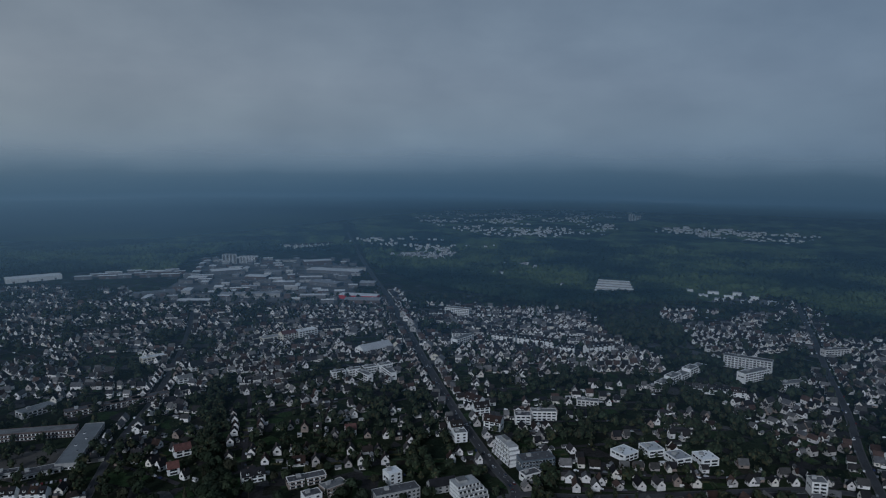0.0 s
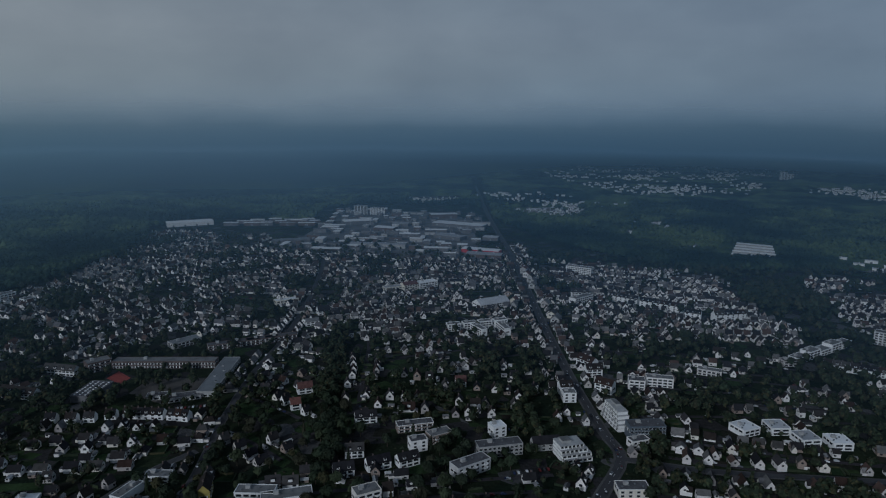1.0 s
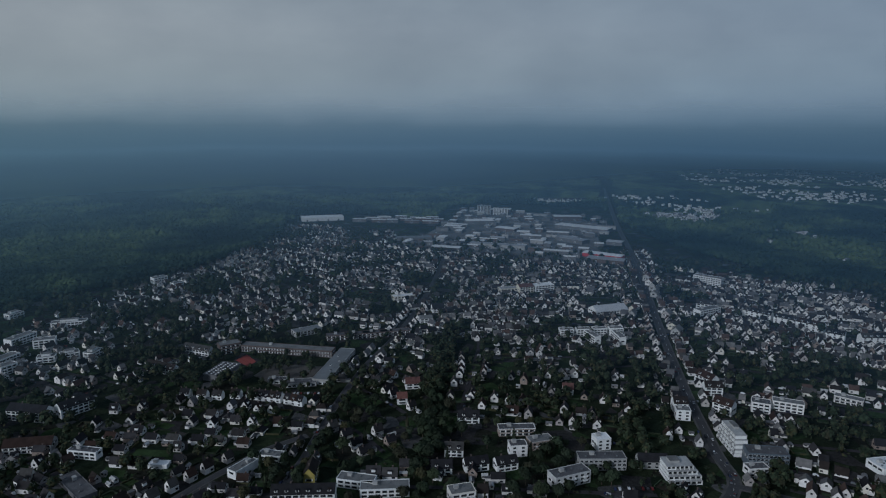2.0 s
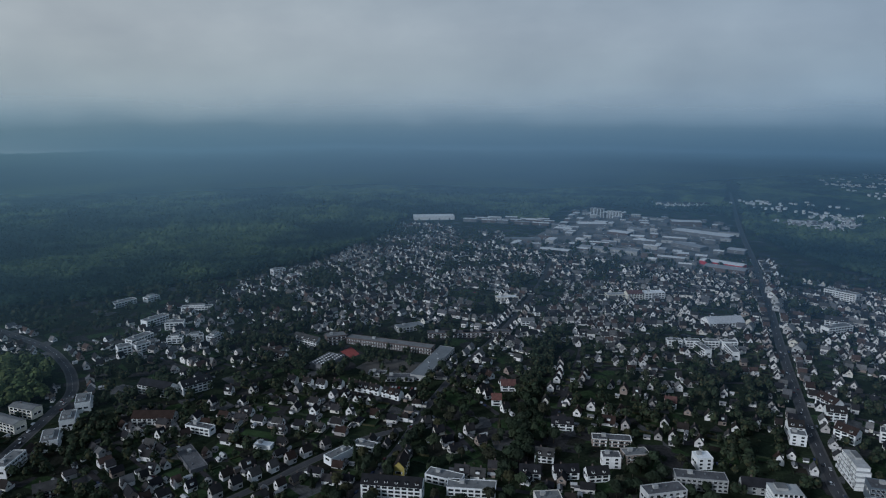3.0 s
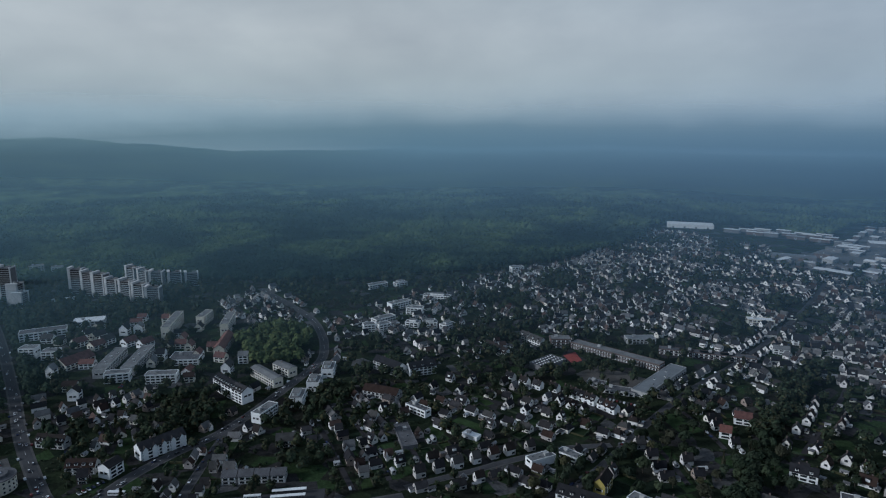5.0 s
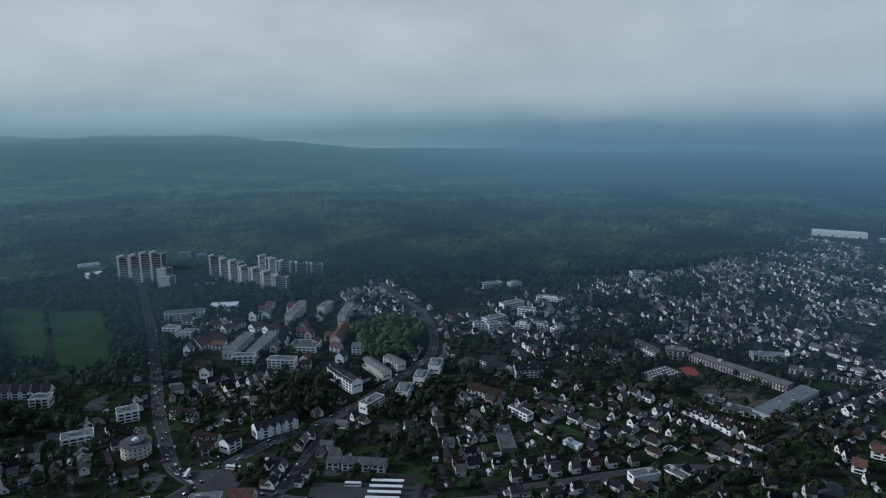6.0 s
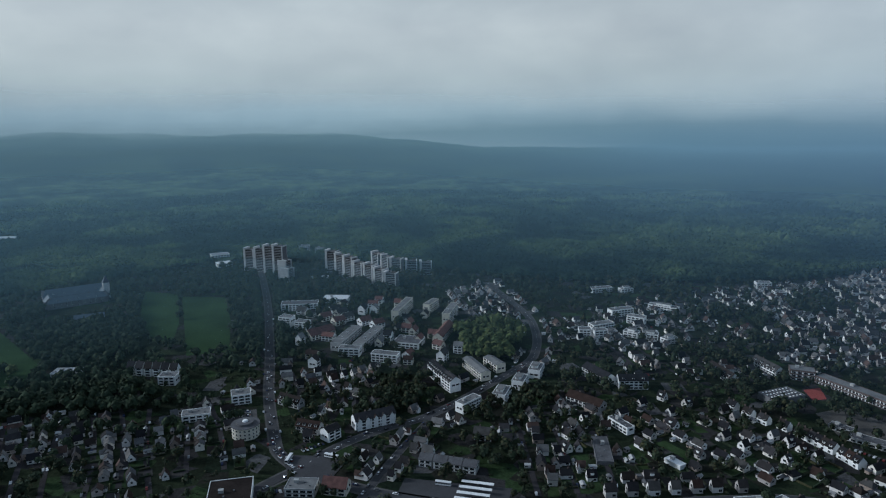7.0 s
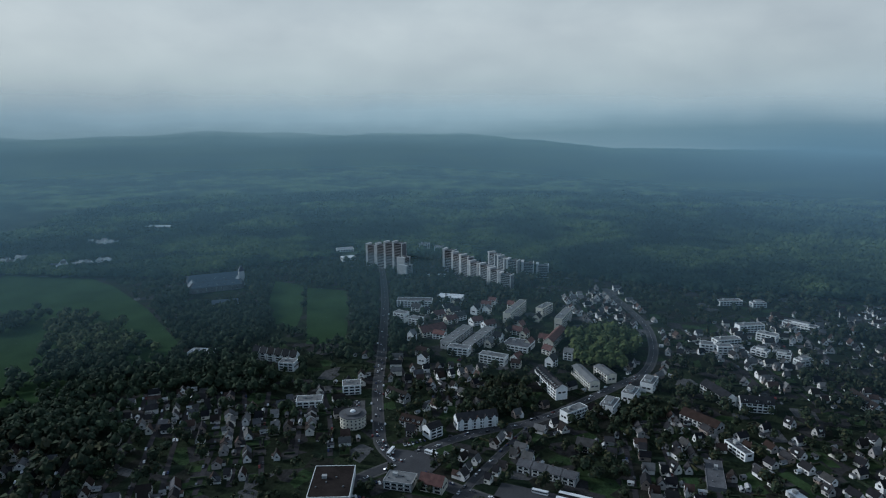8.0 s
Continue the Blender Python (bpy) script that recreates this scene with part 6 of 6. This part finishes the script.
for ring, n in ((COPSE, 160), (YELLOW, 190)):
    xs, ys = [p[0] for p in ring], [p[1] for p in ring]
    for _ in range(n * 4):
        x, y = dice.uniform(min(xs), max(xs)), dice.uniform(min(ys), max(ys))
        if inside(x, y, ring) and not clash(x, y, 3.2):
            take(x, y, 3.0)
            (SPRING if ring is YELLOW else SPOTS).append((900, x, y, dice.uniform(5.0, 8.0)))
for i in range(17500):
    x, y = dice.uniform(-1150, 860), dice.uniform(-420, 1300)
    if math.hypot(x, y) > 210 and inside(x, y, TOWN) and dice.random() < 0.8:
        seed_tree(x, y, dice.choice((4.2, 5.0, 5.8)) if pocket(x, y) > (0.2 if x < -320 and y > 620 else 0.45) else dice.choice((2.2, 2.7, 3.2, 3.8, 5.2)))

SPOTS.sort()
tree_models = {}
for k, (_, x, y, r) in enumerate(SPOTS[:230]):
    kind = 4 if k % 11 == 5 else (2 if r > 5 else 1 if r > 3.8 else 0 if r > 2.9 else 3)
    h, spread, n, size, label = MODELS[kind]
    m = pose(x, y, 0, 0, 0, (k * 137) % 360)
    if kind not in tree_models:
        tree_models[kind] = tagged(tree_model(h, spread, n, size, crown_mat, kind == 4), label, "tree", "trees between the houses")
        tree_models[kind].matrix_world = m
    else:
        copy_thing(tree_models[kind], m)


CLOUDS = [crown_cloud(60, 0.135, ruffle=0.24, dense=1.1) for _ in range(9)] + [crown_cloud(36, 0.16, True)]
LIGHT = [crown_cloud(22, 0.22, ruffle=0.18, dense=1.16) for _ in range(9)] + [crown_cloud(20, 0.2, True)]
PARK = [crown_cloud(58, 0.14, ruffle=0.22, dense=1.12) for _ in range(9)] + [crown_cloud(44, 0.14, True)]
STAND = [crown_cloud(17, 0.25, ruffle=0.16, dense=1.15) for _ in range(9)] + [crown_cloud(16, 0.2, True)]
FAINT = [crown_cloud(5, 0.32, ruffle=0.12, dense=1.28) for _ in range(9)] + [crown_cloud(6, 0.3, True)]
LOW = [crown_cloud(7, 0.34) for _ in range(4)]


def wood(name, rows, material, label, shapes=None, low=False):
    """Many trees as one: crowns of leaf sprays, the fuller ones where they stand nearest."""
    v, f, n = [], [], 0
    for k, (_, x, y, r) in enumerate(rows):
        pick = LOW if low else shapes or (CLOUDS if math.dist((x, y), CORE) < 620 else LIGHT)
        cv, cf = pick[int(lots.integers(0, len(pick) - (0 if low else 1))) if lots.random() < 0.96 else -1]
        h = r * 1.3 if low else r * lots.uniform(1.9, 2.7) + 2.0
        a = lots.uniform(0, math.tau)
        c, s = math.cos(a), math.sin(a)
        w = cv * (2.1 * r, 2.1 * r, h * 0.86)
        w = np.stack([w[:, 0] * c - w[:, 1] * s + x, w[:, 0] * s + w[:, 1] * c + y, w[:, 2] + h * 0.56], 1)
        v.append(w)
        f.append(cf + n)
        n += len(w)
    stuff(name, mass(name, np.concatenate(v), np.concatenate(f), material), label, "trees")


SHRUBS = []
for i in range(9000):
    x, y = dice.uniform(-900, 700), dice.uniform(-250, 900)
    if math.hypot(x, y) > 300 and not clash(x, y, 0.9) and inside(x, y, TOWN) and not road_near(x, y, 1.5) and not any(inside(x, y, ring) for ring in OPEN):
        SHRUBS.append((0, x, y, dice.uniform(0.9, 1.7)))


in_park = lambda q: q[1] < -450 and q[2] < 60
LIT_COPSE = [(-640, -330), (-739, -404), (-803, -400), (-801, -347), (-690, -262), (-640, -262)]
in_copse = lambda q: inside(q[1], q[2], LIT_COPSE)
wood("garden_trees", [q for q in SPOTS[230:] if not in_park(q)], leaf_far_mat, "many dark green garden and street trees")
wood("park_trees", [q for q in SPOTS[230:] if in_park(q) and not in_copse(q)], park_leaf_mat, "old broad-leaved trees of the park and its avenue", PARK)
wood("meadow_copse", [q for q in SPOTS[230:] if in_copse(q)], olive_leaf_mat, "copse of yellow-green trees standing in the meadow", PARK)
wood("hedges_and_shrubs", SHRUBS, leaf_far_mat, "low hedges and shrubs in the gardens", low=True)
wood("fresh_copse", SPRING, spring_mat, "copse of fresh yellow-green trees beside the curved road", PARK)
# the forest: single crowns from the town's edge outwards, a closed sheet of them further off
RIDE = [(-1640, -1000), (-1770, -590), (-1735, -404), (-1715, -220), (-1615, 5), (-1490, 200)]
FOREST_NEAR, FOREST_FAR = [], []
step = 8.6
for i in range(-260, 200):
    for j in range(-100, 275):
        x, y = (i + dice.uniform(-0.42, 0.42)) * step, (j + dice.uniform(-0.42, 0.42)) * step
        r, a = math.hypot(x, y), math.degrees(math.atan2(-x, y))
        if not (700 < r < 2150 and -40 < a < 124) or inside(x, y, TOWN):
            continue
        outer = r > 1480
        if (outer and dice.random() < 0.42) or clash(x, y, 2) or any(math.hypot(x - u, y - w) < q * 0.92 for u, w, q in CLEAR) or off_line(x, y, MAIN[7:]) < 13 or off_line(x, y, CURVED[-3:]) < 8 or off_line(x, y, RIDE) < 20:
            continue
        if any(inside(x, y, ring) for ring in REGIONS) and dice.random() < 0.6:
            continue
        old = 1 + 0.16 * math.sin(x * 0.021 + 1.5 * math.sin(y * 0.017)) + 0.10 * math.sin(y * 0.043 + x * 0.011)
        (FOREST_FAR if outer else FOREST_NEAR).append((0, x, y, old * (dice.uniform(4.8, 6.6) if not outer else dice.uniform(6.2, 8.2))))
wood("forest_trees", FOREST_NEAR, woods_leaf_mat, "crowns of a dense broad-leaved forest", STAND)
wood("forest_trees", FOREST_FAR, woods_leaf_mat, "crowns of the forest further off", FAINT)


def canopy():
    """The closed forest: an uneven sheet of crowns from the town's edge to the ridge."""
    radii = [520.0]
    while radii[-1] < FAR - 20:
        radii.append(radii[-1] * 1.0075)
    radii = np.array(radii)
    angles = np.radians(np.arange(-75, 165.01, 0.45))
    rr, aa = np.meshgrid(radii, angles, indexing="ij")
    rr = rr * (1 + lots.uniform(-0.0022, 0.0022, rr.shape))
    aa = aa + lots.uniform(-0.0025, 0.0025, aa.shape)
    x, y = -rr * np.sin(aa), rr * np.cos(aa)
    keep = np.ones(x.shape, bool)
    hit, j = np.zeros(x.shape, bool), len(TOWN) - 1
    for i, (px, py) in enumerate(TOWN):
        qx, qy = TOWN[j]
        if py != qy:
            hit ^= ((py > y) != (qy > y)) & (x < (qx - px) * (y - py) / (qy - py) + px)
        j = i
    keep &= ~hit
    for a, b in zip(MAIN[8:], MAIN[9:]):
        d = np.array(b, float) - a
        s = np.clip(((x - a[0]) * d[0] + (y - a[1]) * d[1]) / (d @ d), 0, 1)
        keep &= np.hypot(x - a[0] - s * d[0], y - a[1] - s * d[1]) > 11
    broad = np.sin(x * 0.011 + 1.3 * np.sin(y * 0.007)) * np.sin(y * 0.013 + x * 0.004)
    z = 15 + 2.5 * broad + lots.uniform(-4.2, 4.2, x.shape)
    bearing = np.degrees(aa)
    z = np.where((rr < 2150) & (bearing > -40) & (bearing < 124), 6 + 0.3 * (z - 15), z)
    for ring in REGIONS:
        within = np.array([inside(u, w, ring) for u, w in zip(x.ravel(), y.ravel())]).reshape(x.shape)
        z = np.where(within, 4 + 0.35 * (z - 15), z)
    for u, w, q in CLEAR:
        z = np.where(np.hypot(x - u, y - w) < q * 0.9, 1.2 + 0.12 * (z - 4), z)
    far = np.array([hill(u, w) for u, w in zip(x.ravel(), y.ravel())]).reshape(x.shape)
    v = np.stack([x, y, z + far], -1).reshape(-1, 3)
    n, k = x.shape
    i = (np.arange(n - 1)[:, None] * k + np.arange(k - 1)).ravel()
    quads = np.stack([i, i + 1, i + k + 1, i + k], 1)
    flat = keep.ravel()
    quads = quads[flat[quads].all(1)]
    used, back_to = np.unique(quads, return_inverse=True)
    stuff("forest", mass("forest", v[used], back_to.reshape(quads.shape), woods_mat), "wide closed broad-leaved forest reaching to the horizon", "forest")


canopy()


# ---- vehicles ----
def car_model():
    base = new("car")
    body = [(-2.1, 0.35), (2.1, 0.35), (2.15, 0.75), (1.2, 0.92), (-1.9, 0.95), (-2.15, 0.8)]
    part("body", Shape().solid([(x, -0.88, z) for x, z in body], [(x, 0.88, z) for x, z in body]).mesh("body", car_mat), base)
    cab = [(-1.85, 0.94), (1.0, 0.93), (0.35, 1.42), (-1.35, 1.45)]
    part("cabin", Shape().solid([(x, -0.78, z) for x, z in cab], [(x, 0.78, z) for x, z in cab]).box(-0.5, 0, 1.44, 1.7, 1.4, 0.05, slot=1).mesh("cabin", glass_mat, car_mat), base)
    ring = [(0.32 * math.cos(k * math.tau / 10), 0.32 * math.sin(k * math.tau / 10)) for k in range(10)]
    wheel = Shape().solid([(u, -0.1, w) for u, w in ring], [(u, 0.1, w) for u, w in ring]).mesh("wheel", tyre_mat)
    for x in (-1.3, 1.35):
        for y in (-0.8, 0.8):
            part("wheel", wheel, base, pose(x, y, 0.32))
    return base


def bus_model():
    base = new("bus")
    part("body", Shape().box(0, 0, 0.35, 12, 2.5, 2.7).box(0, 0, 3.05, 11.6, 2.2, 0.12).mesh("body", bus_mat), base)
    for side in (-1, 1):
        for k in range(6):
            part("window", Shape().box(0, 0, 0, 1.7, 0.06, 1.0).mesh("window", glass_mat), base, pose(-4.9 + 1.95 * k, side * 1.26, 1.5))
    part("windscreen", Shape().box(0, 0, 0, 0.06, 2.2, 1.5).mesh("windscreen", glass_mat), base, pose(6.02, 0, 1.2))
    ring = [(0.48 * math.cos(k * math.tau / 12), 0.48 * math.sin(k * math.tau / 12)) for k in range(12)]
    wheel = Shape().solid([(u, -0.14, w) for u, w in ring], [(u, 0.14, w) for u, w in ring]).mesh("wheel", tyre_mat)
    for x in (-3.4, 3.2):
        for y in (-1.1, 1.1):
            part("wheel", wheel, base, pose(x, y, 0.48))
    return base


first_car, cars = None, 0


def park(x, y, z, turn):
    global first_car, cars
    m = pose(x, y, z, 0, 0, turn)
    cars += 1
    if first_car is None:
        first_car = tagged(car_model(), "small passenger car on the asphalt", "car", "cars on the roads")
        first_car.matrix_world = m
    else:
        copy_thing(first_car, m)


def queue(line, count, offset, z, lo=0.0, hi=1.0):
    """Cars along a stretch of road, a given way off its middle."""
    n = len(line) - 1
    for i in range(count):
        s = (lo + (hi - lo) * (i + dice.uniform(0.1, 0.9)) / count) * n
        a, b = line[min(int(s), n - 1)], line[min(int(s), n - 1) + 1]
        p, length = lerp(a, b, s % 1), math.dist(a, b)
        park(p[0] - (b[1] - a[1]) / length * offset, p[1] + (b[0] - a[0]) / length * offset, z, math.degrees(math.atan2(b[1] - a[1], b[0] - a[0])) + (180 if offset > 0 else 0))


def parked_rows():
    """Cars left along the lanes, in yards and before the houses."""
    side = [(-2.1, 0.3), (2.1, 0.3), (2.15, 0.75), (1.15, 0.92), (0.4, 1.42), (-1.35, 1.45), (-1.9, 0.95), (-2.15, 0.8)]
    s = Shape()
    spots = []
    for line, width in LANES + [(smooth(MAIN[:9]), 14.5), (smooth(CURVED[:9]), 13), (smooth(WEST[:6]), 13), (smooth(EAST), 10), (smooth(SCHOOL[:9]), 8.5)]:
        for a, b in zip(line, line[1:]):
            for _ in range(int(math.dist(a, b) / 11)):
                if dice.random() < 0.42:
                    k, off = dice.random(), dice.choice((-1, 1)) * (width / 2 - 0.7)
                    n = math.dist(a, b)
                    p = lerp(a, b, k)
                    spots.append((p[0] - (b[1] - a[1]) / n * off, p[1] + (b[0] - a[0]) / n * off, math.atan2(b[1] - a[1], b[0] - a[0])))
    for x0, y0, dx, dy, n, turn in ((-545, 1235, 9, 1, 18, 1.5), (-300, 1330, 7, -1, 16, 1.5), (-20, 455, 3.1, 1.4, 9, 1.9), (60, 560, 1.2, 3.0, 8, 0.3), (-40, 520, 3.0, 1.3, 7, 1.9), (-330, 500, 3.0, 1.4, 8, 2.0), (-620, 120, -2.6, 1.4, 14, 1.0), (-360, 30, 1.4, 3.0, 9, 0.4), (-380, 40, 1.3, 3.0, 9, 0.4)):
        spots += [(x0 + dx * k, y0 + dy * k, turn) for k in range(n) if dice.random() < 0.85]
    for x, y, a in spots:
        if not -1000 < x < 720 or y > 1400:
            continue
        c, q = math.cos(a), math.sin(a)
        at = lambda u, w, z: (x + c * u - q * w, y + q * u + c * w, z)
        s.solid([at(u, -0.87, z) for u, z in side], [at(u, 0.87, z) for u, z in side])
    stuff("parked_cars", s.mesh("parked_cars", car_row_mat), "many parked cars along lanes and in yards", "cars")


parked_rows()
queue(ROADS[0][0], 13, 2.2, 0.23, 0.05, 0.55)
queue(ROADS[0][0], 11, -2.2, 0.23, 0.05, 0.55)
queue(ROADS[1][0], 9, 2.2, 0.24, 0.02, 0.6)
queue(ROADS[1][0], 7, -2.2, 0.24, 0.02, 0.6)
queue(ROADS[2][0], 16, 1.8, 0.25, 0.0, 0.75)
queue(ROADS[2][0], 14, -2.4, 0.25, 0.0, 0.6)
queue(ROADS[9][0], 9, 1.5, 0.335, 0.05, 0.95)
queue(ROADS[3][0], 8, 3.0, 0.26, 0.0, 0.7)
queue(ROADS[4][0], 9, 2.6, 0.27, 0.1, 0.8)
queue(ROADS[5][0], 7, 1.6, 0.28, 0.05, 0.6)
queue(ROADS[7][0], 5, 1.6, 0.30, 0.1, 0.9)
for i in range(6):
    park(-432 - 1.6 * i, 66 + 3.2 * i, 0.36 if i < 1 else 0.05, 20)
for i in range(8):
    park(-497 - 2.9 * i, 20 - 0.3 * i, 0.16, 92)
BUSES = [(-420, 55, 0.40, -20), (-416, 88, 0.40, 55), (-358, 166, 0.15, 64)]
bus = tagged(bus_model(), "white city bus on the asphalt", "bus", "buses at the junction")
bus.matrix_world = pose(BUSES[0][0], BUSES[0][1], BUSES[0][2], 0, 0, BUSES[0][3])
for x, y, z, t in BUSES[1:]:
    copy_thing(bus, pose(x, y, z, 0, 0, t))
for i in range(4):
    base = tagged(new("platform_canopy"), "long white canopy over a bus platform", "canopy", "canopies of the bus yard")
    base.matrix_world = pose(-350 + 6.5 * i, 190 - 3.5 * i, 0, 0, 0, 64)
    part("roof", Shape().box(0, 0, 3.4, 24, 3.2, 0.25).mesh("roof", white_mat), base)
    for x in (-9, 0, 9):
        part("post", Shape().box(0, 0, 0, 0.25, 0.25, 3.4).mesh("post", metal_roof_mat), base, pose(x, 0, 0))
